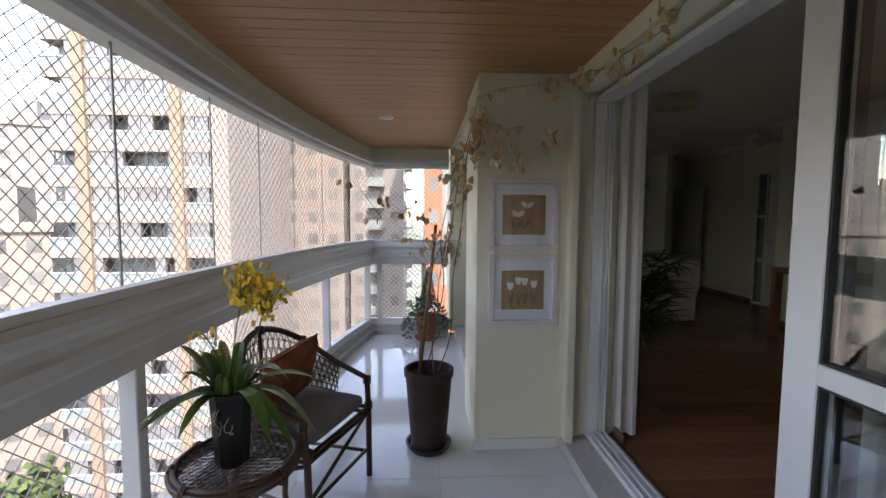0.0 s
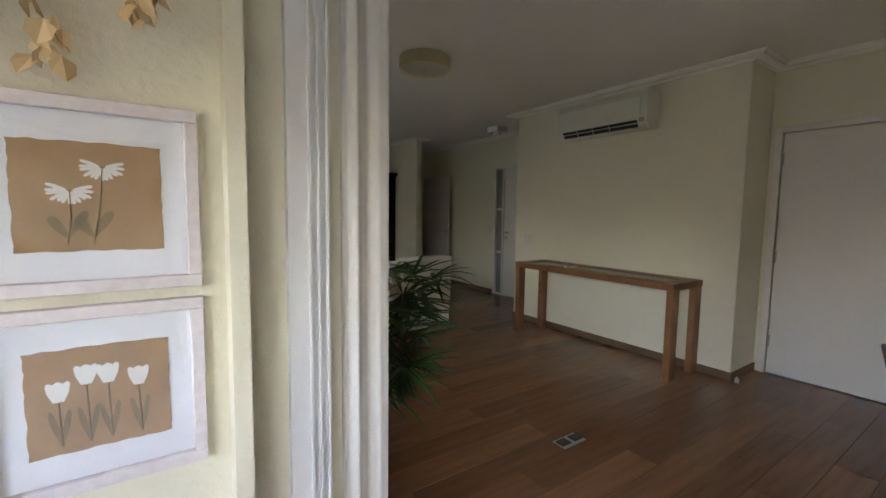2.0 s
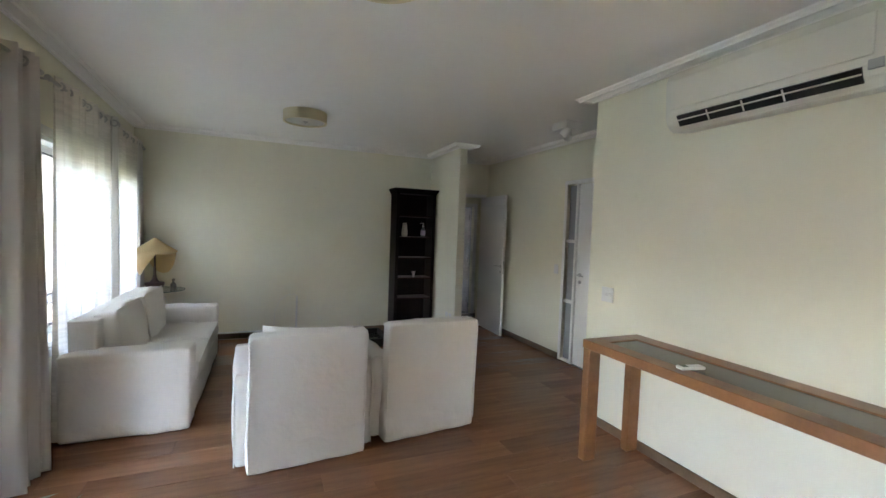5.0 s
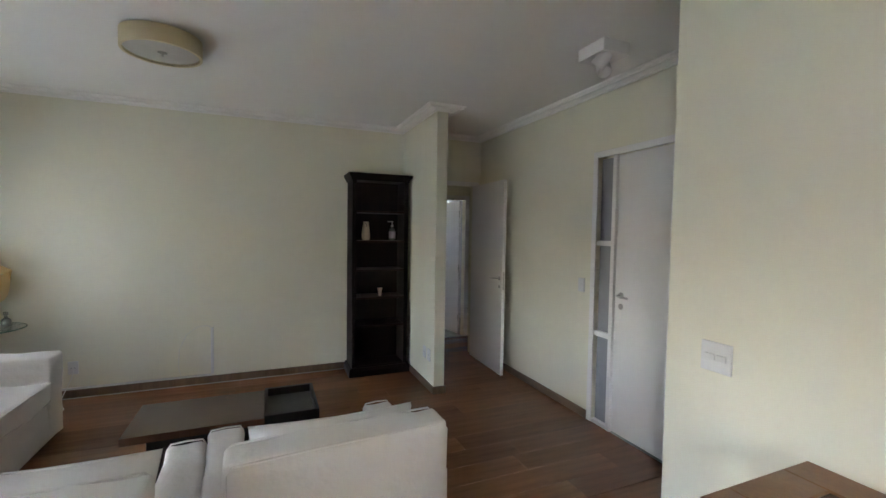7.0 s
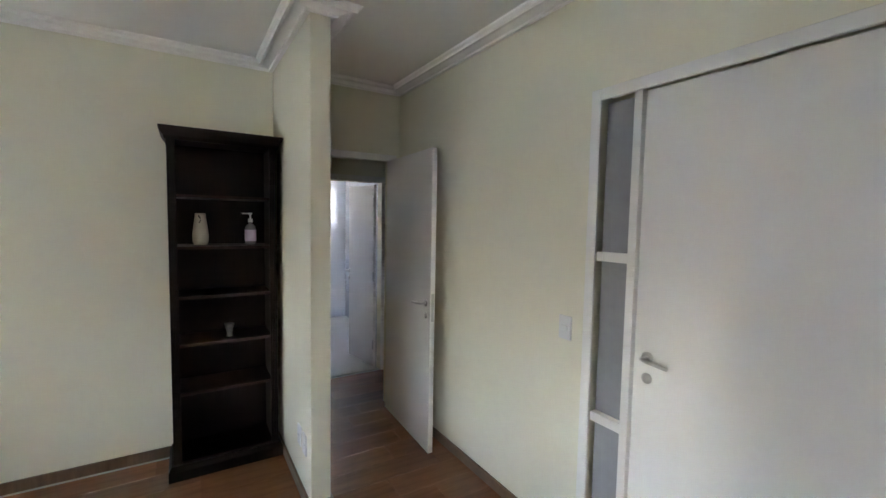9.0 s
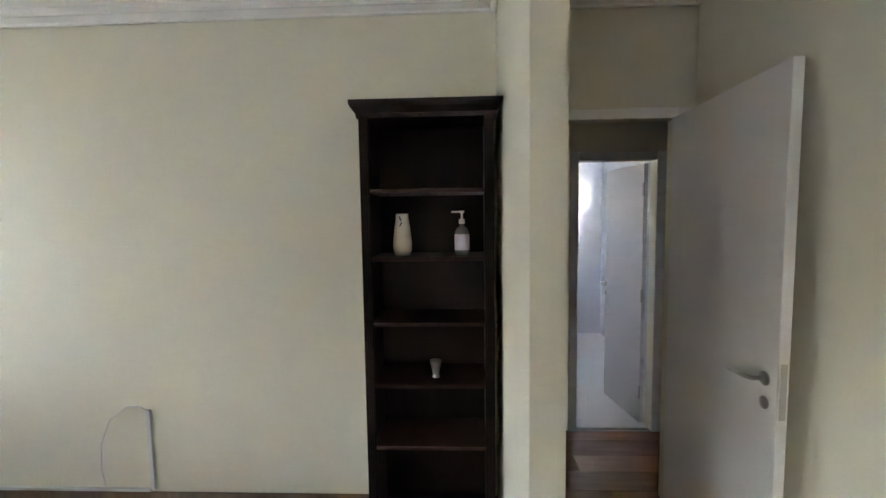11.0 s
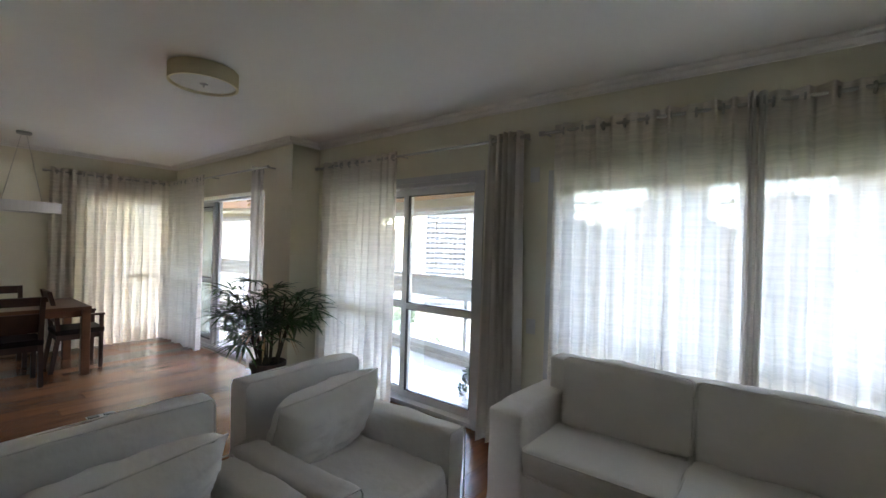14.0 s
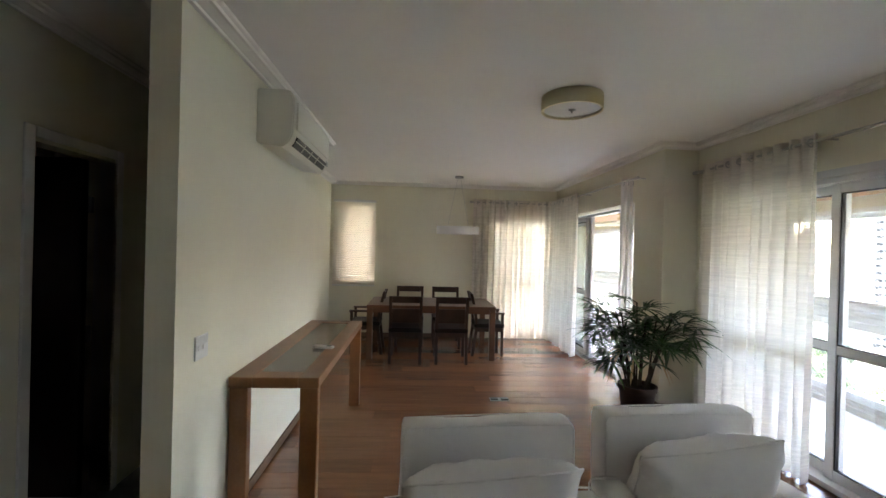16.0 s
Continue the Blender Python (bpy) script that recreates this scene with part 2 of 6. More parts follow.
def lathe(bm, prof, n=32, c=(0, 0, 0), close=True):
    """Turns a profile of (radius, height) about the z axis at c."""
    rings = []
    for r, z in prof:
        if r < 1e-5:
            rings.append([bm.verts.new((c[0], c[1], c[2] + z))])
        else:
            rings.append([bm.verts.new((c[0] + r * math.cos(2 * math.pi * k / n), c[1] + r * math.sin(2 * math.pi * k / n), c[2] + z)) for k in range(n)])
    for a, b in zip(rings, rings[1:]):
        for k in range(n):
            q = [a[k % len(a)], a[(k + 1) % n % len(a)], b[(k + 1) % n % len(b)], b[k % len(b)]]
            u = []
            for v in q:
                if v not in u:
                    u.append(v)
            if len(u) > 2:
                bm.faces.new(u)
    return bm


def extr(bm, prof, path, closed=False):
    """Sweeps a profile of (out, up) along a plan path of (x, y, z); out is to the path's right."""
    rings = []
    n = len(path)
    for i in range(n):
        p = Vector(path[i])
        a = Vector(path[(i - 1) % n] if closed or i else path[0])
        b = Vector(path[(i + 1) % n] if closed or i < n - 1 else path[-1])
        d1 = (p - a).xy.normalized() if (p - a).length > 1e-6 else (b - p).xy.normalized()
        d2 = (b - p).xy.normalized() if (b - p).length > 1e-6 else d1
        n1, n2 = Vector((d1.y, -d1.x)), Vector((d2.y, -d2.x))
        nn = (n1 + n2).normalized()
        k = 1 / max(0.3, nn.dot(n1))
        rings.append([bm.verts.new((p.x + nn.x * o * k, p.y + nn.y * o * k, p.z + u)) for o, u in prof])
    m = len(prof)
    for i in range(n if closed else n - 1):
        a, b = rings[i], rings[(i + 1) % n]
        for k in range(m):
            bm.faces.new((a[k], a[(k + 1) % m], b[(k + 1) % m], b[k]))
    if not closed:
        bm.faces.new(rings[0][::-1])
        bm.faces.new(rings[-1])
    return bm


def soft_box(sx, sy, sz, r=0.05, bulge=0.03, n=7, wrinkle=0.006, seed=1):
    """A stuffed, rounded block about the origin, its base at z 0, with swollen faces and shallow creases."""
    bm = bmesh.new()
    bmesh.ops.create_cube(bm, size=1.0)
    bmesh.ops.subdivide_edges(bm, edges=list(bm.edges), cuts=n, use_grid_fill=True)
    for v in bm.verts:
        u = Vector([math.sin(c * math.pi) if abs(c) < 0.499 else math.copysign(1, c) for c in v.co])
        p = Vector((u.x * sx / 2, u.y * sy / 2, u.z * sz / 2))
        inner = Vector((max(-sx / 2 + r, min(sx / 2 - r, p.x)), max(-sy / 2 + r, min(sy / 2 - r, p.y)), max(-sz / 2 + r, min(sz / 2 - r, p.z))))
        d = p - inner
        if d.length > 1e-6:
            p = inner + d.normalized() * r
        for k, (i, j, s) in enumerate(((1, 2, sx), (0, 2, sy), (0, 1, sz))):
            w = max(0, 1 - u[i] ** 2) * max(0, 1 - u[j] ** 2)
            if abs(u[k]) > 0.99:
                p[k] += math.copysign(bulge * w, u[k])
        q = Vector((p.x * 5 + seed * 7, p.y * 5, p.z * 5))
        p += noise.noise_vector(q) * wrinkle * 1.6 + noise.noise_vector(q * 3) * wrinkle * 0.7
        v.co = p + Vector((0, 0, sz / 2))
    return bm


# ---- plan ----
H = 2.69            # ceiling
WX = 1.05           # window wall, inner face
WN = 0.93           # the same wall at the end of the room, where it runs slightly outward
SLANT = pose(1.05, 5.93, 0, 0, 0, 2.48) @ pose(-1.05, -5.93, 0)
CX = 1.41           # face of the column and of the near glazed wall
KX, KY0, KY1 = 4.935, 2.655, 5.285   # the block behind the console
RX = 5.80           # recess beyond it
MX = 5.42           # wall of the main door
BY = 8.70           # end wall with the bookcase
DY = -0.26          # dining end wall
BF = -0.07          # balcony floor
BC = 2.26           # balcony ceiling
BE = 5.22           # balcony end


def rail_x(y):
    return -0.95 + (y - 1.65) ** 2 * (0.037 if y > 1.65 else 0.016)


def edge_x(y):
    return -0.87 + (y - 2.0) ** 2 * 0.042


def structure(name, ob=None):
    return tagged(ob, kind="structure")


def wall(name, boxes, material=M_WALL):
    bm = bmesh.new()
    for b in boxes:
        box(bm, *b)
    return structure(name, part(name, bm, material))


# walls of the rooms
wall("wall_east", [(KX, RX, KY0, 4.0, 0, H), (KX, KX + 0.13, 4.0, KY1, 0, H)])
wall("wall_recess", [(RX, RX + 0.12, 4.0, 4.41, 0, H), (RX, RX + 0.12, 4.41, 4.98, 2.07, H), (RX, RX + 0.12, 4.98, 5.62, 0, H), (RX, RX + 0.12, 6.70, BY + 0.12, 0, H), (RX, RX + 0.12, 5.62, 6.70, 2.19, H)])
wall("wall_entry", [(MX, MX + 0.3, 2.59, KY0 - 0.001, 0, H), (MX, MX + 0.12, DY - 0.12, 1.66, 0, H), (MX, MX + 0.12, 1.66, 2.59, 2.17, H)])
wall("wall_north", [(0.60, 4.79, BY, BY + 0.15, 0, H)])
wall("pillar_wall", [(4.79, 4.895, 7.65, BY + 0.12, 0, H)])
wall("wall_passage", [(4.895, 4.92, BY, BY + 0.12, 0, H), (5.72, RX, BY, BY + 0.12, 0, H), (4.92, 5.72, BY, BY + 0.12, 2.11, H)])
wall("wall_south", [(CX + 0.0, 1.56, DY - 0.15, DY, 0, H), (2.54, 4.70, DY - 0.15, DY, 0, H), (4.70, 5.30, DY - 0.15, DY, 0, 0.95), (4.70, 5.30, DY - 0.15, DY, 2.32, H), (5.30, MX, DY - 0.15, DY, 0, H), (1.56, 2.54, DY - 0.15, DY, 2.13, H)])
# window wall: openings of the second door and of the window
wall("wall_west", [(0.80, WX, 3.05, 3.32, 0, H), (0.80, WX, 3.32, 5.32, 2.15, H), (0.80, WX, 5.32, 5.93, 0, H)])
wall("wall_window", [(0.80, WX, 5.93, 6.0, 0, H), (0.80, WX, 6.0, 8.30, 2.09, H), (0.80, WX, 6.0, 8.30, 0, 0.62), (0.80, WX, 8.30, BY + 0.12, 0, H)]).data.transform(SLANT)
wall("wall_column", [(0.78, CX, 2.47, 3.05, 0, H)])
wall("wall_glazed", [(1.12, CX, DY - 0.15, 2.47, 2.17, H)])
# balcony side of the column, rough render
wall("wall_column_outside", [(0.515, 0.78, 2.44, 3.05, BF, H), (0.78, 1.073, 2.44, 2.468, BF, H), (1.073, 1.118, 2.36, 2.468, BF, H), (1.118, 1.26, 2.458, 2.468, BF, H), (1.09, 1.118, -3.2, 2.36, 2.17, H), (0.54, 0.798, 3.05, 3.25, BF, H), (0.54, 0.798, 3.25, 5.32, 2.17, H), (0.54, 0.798, 5.32, 5.95, BF, H)], M_STUCCO)
wall("balcony_end_wall", [(1.10, 1.12, -3.2, DY - 0.15, BF, 2.17), (-1.6, 1.12, -3.35, -3.2, BF, H)], M_STUCCO)

# rooms behind the closed doors, and the back of the flat
wall("wall_service", [(RX + 0.13, RX + 0.5, 5.4, 6.9, 0, H)])
wall("wall_landing", [(MX + 0.13, MX + 0.5, 1.4, 2.58, 0, H)])
wall("wall_corridor", [(KX + 0.13, RX, 3.9, 4.0, 0, H), (RX + 0.12, 6.5, 3.9, 4.0, 0, H), (RX + 0.12, 6.5, 5.2, 5.3, 0, H)])
wall("wall_core", [(6.5, 6.62, DY, 9.9, -0.2, H + 0.15), (MX, 6.62, DY - 0.15, DY, 0, H), (4.2, 6.62, 9.66, 9.9, 2.5, H)])
# unseen slab added over the dining window to keep skylight off its curtain
wall("ledge_above", [(1.12, 4.3, -1.75, DY - 0.16, 2.3, 2.45)], M_STUCCO)
wall("wall_above", [(0.54, 0.80, 5.95, 8.9, 2.6, H + 0.3), (0.54, 0.80, 3.0, 5.95, H, H + 0.3)])

# ceiling with its two thin mouldings
cb = bmesh.new()
box(cb, 0.54, 6.62, DY - 0.15, 9.9, H, H + 0.15)
loop = [(CX, DY), (CX, 3.05), (WX, 3.05), (WX, 5.93), (WN, BY), (4.79, BY), (4.79, 7.65), (4.895, 7.65), (4.895, BY), (RX, BY), (RX, 4.0), (KX + 0.13, 4.0), (KX + 0.13, KY1), (KX, KY1), (KX, KY0), (MX, KY0), (MX, DY)]
structure("ceiling", part("ceiling", cb, M_CEIL))
mb = bmesh.new()
extr(mb, [(0, 0), (0, -0.038), (0.012, -0.038), (0.016, -0.046), (0.030, -0.046), (0.034, -0.034), (0.085, -0.022), (0.09, -0.032), (0.106, -0.032), (0.110, -0.018), (0.125, -0.010), (0.13, 0)], [(x, y, H) for x, y in loop], True)
structure("ceiling_trim", part("ceiling_trim", mb, M_CEIL))

# floors
structure("floor", bx("floor", M_GROUT, None, 1.12, 6.6, DY - 0.12, 9.6, -0.2, -0.014))
structure("floor_strip", bx("floor_strip", M_GROUT, None, 0.75, 1.12, 3.05, BY, -0.2, -0.016))
fbm = bmesh.new()
fys = [-3.3 + i * (BE + 3.3) / 30 for i in range(31)]
for ya, yb in zip(fys, fys[1:]):
    q = [(rail_x(ya), ya), (1.12, ya), (1.12, yb), (rail_x(yb), yb)]
    lo = [fbm.verts.new((x, y, -0.28)) for x, y in q]
    hi = [fbm.verts.new((x, y, BF - 0.006)) for x, y in q]
    fbm.faces.new(hi)
    fbm.faces.new(lo[::-1])
    for i in range(4):
        fbm.faces.new((lo[i], lo[(i + 1) % 4], hi[(i + 1) % 4], hi[i]))
structure("balcony_floor", part("balcony_floor", fbm, M_GROUT))
structure("door_sill_1", bx("door_sill_1", M_SILL, None, 1.06, CX, -3.2, 2.438, BF, 0.0, 0.004))
structure("door_sill_2", bx("door_sill_2", M_SILL, None, 0.60, 1.02, 3.26, 5.31, BF, 0.0, 0.004))
structure("column_skirting", bx("column_skirting", M_TILE, None, 0.505, 1.04, 2.425, 2.439, BF, 0.0, 0.002))

# balcony ceiling of boards, edged by a rendered beam
wb = bmesh.new()
y = -3.2
while y < BE - 0.02:
    x0 = edge_x(y + 0.05)
    y1 = min(y + 0.094, BE - 0.01)
    box(wb, x0, 1.09 if y < 2.36 else 0.515, y, y1, BC, BC + 0.015)
    y += 0.1
box(wb, -1.3, 1.10, -3.2, 2.46, BC + 0.012, BC + 0.05)
box(wb, -1.3, 0.54, 2.46, BE, BC + 0.012, BC + 0.05)
structure("balcony_ceiling", part("balcony_ceiling", wb, M_CWOOD))
arc = [(rail_x(yy), yy, 0) for yy in [-3.2 + i * (BE + 3.2) / 40 for i in range(41)]]
end = [(0.515, BE, 0)]
sb = bmesh.new()
earc = [(edge_x(yy), yy, 0) for yy in [-3.2 + i * (BE + 3.2) / 40 for i in range(41)]]
extr(sb, [(-0.10, BC - 0.10), (-0.10, BC + 0.3), (0.0, BC + 0.3), (0.0, BC - 0.05)], earc + [(0.515, BE, 0)])
structure("balcony_beam", part("balcony_beam", sb, M_STUCCO))
sb = bmesh.new()
extr(sb, [(-0.06, BC - 0.13), (-0.06, BC + 0.5), (0.06, BC + 0.5), (0.06, BC - 0.13)], arc + end)
structure("balcony_lintel", part("balcony_lintel", sb, M_STUCCO))

# parapet railing, of aluminium
railing = thing("balcony_railing", "white aluminium balcony railing with stepped top rails along the curved edge", "railing")
for nm, prof, mt in (("top_track", [(-0.06, 1.10), (-0.06, 1.12), (-0.02, 1.122), (-0.02, 1.108), (-0.008, 1.108), (-0.008, 1.135), (0.05, 1.135), (0.05, 1.10)], M_ALU),
                     ("upper_rail", [(-0.05, 1.02), (-0.05, 1.10), (0.06, 1.10), (0.075, 1.075), (0.075, 1.045), (0.055, 1.02)], M_ALU),
                     ("lower_rail", [(-0.05, 0.82), (-0.05, 1.02), (0.04, 1.02), (0.045, 0.985), (0.06, 0.965), (0.06, 0.92), (0.045, 0.90), (0.045, 0.82)], M_ALU),
                     ("bottom_rail", [(-0.03, 0.05), (-0.03, 0.13), (0.03, 0.13), (0.03, 0.05)], M_ALU)):
    b = bmesh.new()
    extr(b, prof, arc + end)
    part(nm, b, mt, railing)
for yy in (-2.2, -0.5, 1.52, 3.96, 5.12):
    x = rail_x(yy)
    bx("post", M_ALU, railing, x - 0.035, x + 0.035, yy - 0.03, yy + 0.03, 0.05, 0.83, 0.004)
for x in (rail_x(BE) + 0.12, 0.2):
    bx("post", M_ALU, railing, x - 0.03, x + 0.03, BE - 0.035, BE + 0.035, 0.05, 0.83, 0.004)
b = bmesh.new()
extr(b, [(-0.12, -0.28), (-0.12, 0.05), (0.045, 0.05), (0.045, 0.0), (0.09, -0.01), (0.09, BF - 0.02), (0.045, -0.28)], arc + end)
structure("parapet_curb", part("parapet_curb", b, M_SILL))
track = thing("glazing_track", "white aluminium overhead track of the balcony glazing", "window frame")
b = bmesh.new()
extr(b, [(-0.06, BC - 0.235), (-0.06, BC - 0.13), (0.08, BC - 0.13), (0.08, BC - 0.18), (0.06, BC - 0.19), (0.055, BC - 0.215), (0.04, BC - 0.235)], arc + end)
part("frame", b, M_ALU, track)
for yy in (0.1, 0.8, 1.49, 2.18, 2.75, 3.3, 3.9, 4.5):
    bx("glass_edge", M_ALUD, track, rail_x(yy) - 0.003, rail_x(yy) + 0.003, yy - 0.005, yy + 0.005, 1.135, BC - 0.235)


def net_pos(s, z):
    """A place on the net by its length along the edge and its height."""
    y = -3.2 + s
    if y <= BE:
        return (rail_x(y) - 0.10, y, z)
    return (rail_x(BE) - 0.10 + (y - BE), BE + 0.10, z)


nb = bmesh.new()
L, d = BE + 3.2 + 1.1, 0.062
z0, z1 = 0.0, BC - 0.15
k = -int((z1 - z0) / d) - 1
while k * d < L:
    for sg in (1, -1):
        pts = []
        for i in range(13):
            z = z0 + (z1 - z0) * i / 12
            s = k * d + ((z - z0) if sg > 0 else (z1 - z))
            if 0 <= s <= L:
                pts.append(net_pos(s, z))
        if len(pts) > 1:
            tube(nb, pts, 0.0024, 3, False)
    k += 1
net = part("safety_net", nb, M_NET)
tagged(net, "white diamond-mesh safety net stretched outside the balcony railing", "net", kind="stuff")

# ---- outside: ground, trees, towers ----
GZ = -36.0
M_GROUND = mat("city_ground", (0.16, 0.16, 0.14), 0.95, color2=(0.05, 0.09, 0.03), scale=0.02)
structure("ground", bx("ground", M_GROUND, None, -3000, 3000, -3000, 3000, GZ - 1, GZ))
M_TOWER = mat("tower_render", (0.25, 0.228, 0.20), 0.85, var=0.08, scale=0.15)
M_BEIGE = mat("beige_render", (0.225, 0.178, 0.13), 0.85, var=0.1, scale=0.2)
M_TOWERG = mat("grey_render", (0.24, 0.235, 0.225), 0.85, var=0.1, scale=0.2)
M_BRICK = mat("orange_brick", (0.30, 0.12, 0.065), 0.85, var=0.2, scale=0.8)
M_WIN = mat("tower_window", (0.07, 0.08, 0.085), 0.15, color2=(0.20, 0.215, 0.21), scale=0.4, island=0.5)
M_BROWN = mat("brown_brick_wall", (0.15, 0.095, 0.065), 0.9, var=0.2, scale=0.6)
M_OFFW = mat("dark_window", (0.018, 0.02, 0.022), 0.5, var=0.4, scale=0.3, island=0.5, spec=0.2)
M_BALG = mat("balcony_glass", (0.20, 0.255, 0.26), 0.25, var=0.2, scale=0.3)
M_BAYG = mat("recessed_glazing", (0.12, 0.127, 0.13), 0.3, color2=(0.20, 0.215, 0.22), scale=0.5, island=0.7)
M_TREE = mat("tree_foliage", (0.07, 0.12, 0.03), 0.8, color2=(0.025, 0.055, 0.015), scale=0.6, island=0.5)
M_BARK = mat("bark", (0.10, 0.07, 0.05), 0.9, var=0.4, scale=3)


def tower(name, label, x, y, w, dp, floors, material, rz=0.0, kind="plain", fh=3.0, top=None, cols=4, zoff=0.0):
    """A block about (x, y) turned by rz: front face towards its local -y."""
    t = thing(name, label, "building", at=(x, y, GZ), rz=rz)
    h = floors * fh
    wb_ = bmesh.new()
    box(wb_, -w / 2, w / 2, 0, dp, 0, h)
    part("wall", wb_, material, t)
    rb = bmesh.new()
    box(rb, -w / 2 - 0.3, w / 2 + 0.3, -0.3, dp + 0.3, h, h + 0.9)
    box(rb, -w / 6, w / 6, dp * 0.3, dp * 0.7, h + 0.9, h + 4.5)
    part("roof", rb, material, t)
    wn, bl, rl, hr = bmesh.new(), bmesh.new(), bmesh.new(), bmesh.new()
    rnd = random.Random(name + str(int(x)))
    for f in range(floors):
        z = f * fh + zoff
        if kind == "balconies":
            box(bl, -w / 2 - 0.3, w / 2 - 1.3, -1.7, 0.1, z - 0.40, z + 0.36)
            box(rl, -w / 2 - 0.3, w / 2 - 1.3, -1.70, -1.66, z + 0.36, z + 1.12)
            box(hr, -w / 2 - 0.3, w / 2 - 1.3, -1.76, -1.64, z + 1.12, z + 1.20)
            x_ = -w / 2 + 0.2
            while x_ < w / 2 - 1.9:
                ww = rnd.uniform(0.8, 1.5)
                yy = -1.62 if rnd.random() < 0.6 else -0.5
                box(wn, x_, min(x_ + ww, w / 2 - 1.5) - 0.06, yy, yy + 0.3, z + 0.36, z + 2.38)
                x_ += ww
        else:
            for sx, n_, length, axis in ((-1, cols, w, 0), (1, max(2, int(cols * dp / w)), dp, 1), (-1, max(2, int(cols * dp / w)), dp, 2)):
                for c in range(n_):
                    u = (c + 0.5) / n_ * length
                    ww = length / n_ * (0.40 if kind == "office" else 0.16) + (0.15 if kind != "office" else 0)
                    zb, zt = (z + 1.0, z + 2.3)
                    if axis == 0:
                        box(wn, -w / 2 + u - ww, -w / 2 + u + ww, -0.04, 0.2, zb, zt)
                    elif axis == 1:
                        box(wn, w / 2 - 0.2, w / 2 + 0.04, u - ww, u + ww, zb, zt)
                    else:
                        box(wn, -w / 2 - 0.04, -w / 2 + 0.2, u - ww, u + ww, zb, zt)
            if kind == "small_balconies":
                for u in (0.35,):
                    box(bl, -w / 2 + w * u, -w / 2 + w * (u + 0.3), -1.2, 0, z - 0.1, z + 0.1)
                    box(rl, -w / 2 + w * u, -w / 2 + w * (u + 0.3), -1.2, -1.1, z + 0.1, z + 1.1)
                box(bl, w / 2, w / 2 + 1.1, dp * 0.3, dp * 0.6, z - 0.1, z + 0.1)
                box(rl, w / 2 + 1.0, w / 2 + 1.1, dp * 0.3, dp * 0.6, z + 0.1, z + 1.1)
    part("window", wn, M_OFFW if kind == "office" else (M_BAYG if kind == "balconies" else M_WIN), t)["kind"] = "stuff"
    if kind == "balconies":
        part("handrail", hr, M_ALU, t)["kind"] = "stuff"
    else:
        hr.free()
    if kind in ("balconies", "small_balconies"):
        part("balcony_slab", bl, M_TOWER, t)["kind"] = "stuff"
        part("balcony_rail", rl, M_BALG, t)["kind"] = "stuff"
    else:
        bl.free(), rl.free()
    if kind == "balconies":
        for u in (-0.31, 0.215):
            bx("column", M_BEIGE, t, u * w - 0.42, u * w + 0.42, -1.95, 0.2, 0, h + 1.5)
        bx("pier", M_TOWER, t, w / 2 - 1.3, w / 2, -1.72, 0.0, 0, h)
    return t


tower("apartment_building", "pale apartment tower with wide glazed balconies and beige columns", -21.9, 36, 13.6, 14, 32, M_TOWER, 0, "balconies", fh=2.78, zoff=1.26)
tower("apartment_building", "beige apartment tower with small side balconies and narrow windows", -22.3, 52, 5.5, 12, 18, M_BEIGE, 0, "small_balconies", cols=3)
tower("apartment_building", "tall white apartment tower with columns of small square windows", -16.0, 58, 11.0, 14, 16, M_TOWER, 0, "plain", cols=4)
tower("apartment_building", "grey-white apartment tower with stacked balconies in the middle", -6.2, 60, 7.5, 14, 17, M_TOWERG, 0, "small_balconies", cols=3)
tower("apartment_building", "orange brick apartment tower", 3.9, 40, 7.0, 14, 19, M_BRICK, 0, "plain", cols=4)
tower("apartment_building", "close brown-brick apartment tower facing the dining window", 2.0, -14, 19, 14, 21, M_BROWN, 180, "plain", cols=6)
tower("apartment_building", "slender pale tower with a brown stair column", -60, 66, 9, 12, 17, M_TOWERG, 20, "plain", cols=4)
tower("apartment_building", "low white block with red brick corners", -40, 40, 10, 12, 12, M_TOWER, 25, "plain", cols=4)
tower("office_building", "white office building with a grid of dark windows", -193.7, -145.6, 27, 24, 20, M_TOWER, 124, "office", fh=3.0, cols=10)
tower("apartment_building", "plain white apartment tower beside the office building", -196, -124, 18, 20, 19, M_TOWER, 122, "plain", fh=3.0, cols=6)
tower("apartment_building", "tall grey-white apartment tower with small windows", -190, -25, 22, 22, 24, M_TOWERG, 100, "plain", cols=6)
rnd = random.Random(5)
for i in range(64):
    a = radians(122 + 168 * (i + 0.5) / 64)
    dd = 210 + rnd.random() * 190
    x, y = dd * math.cos(a), dd * math.sin(a)
    hh = int(17 + 10 * rnd.random())
    if 206 < math.degrees(a) < 224:
        dd, hh = 900, 16
        x, y = dd * math.cos(a), dd * math.sin(a)
    tower("apartment_building", rnd.choice(("distant pale apartment tower", "distant beige apartment tower with rows of windows", "distant grey apartment tower above the trees")),
          x, y, 13 + 9 * rnd.random(), 16, hh, rnd.choice((M_TOWER, M_TOWERG, M_BEIGE, M_TOWER)), math.degrees(a) - 90 + rnd.uniform(-20, 20), "plain", cols=6)


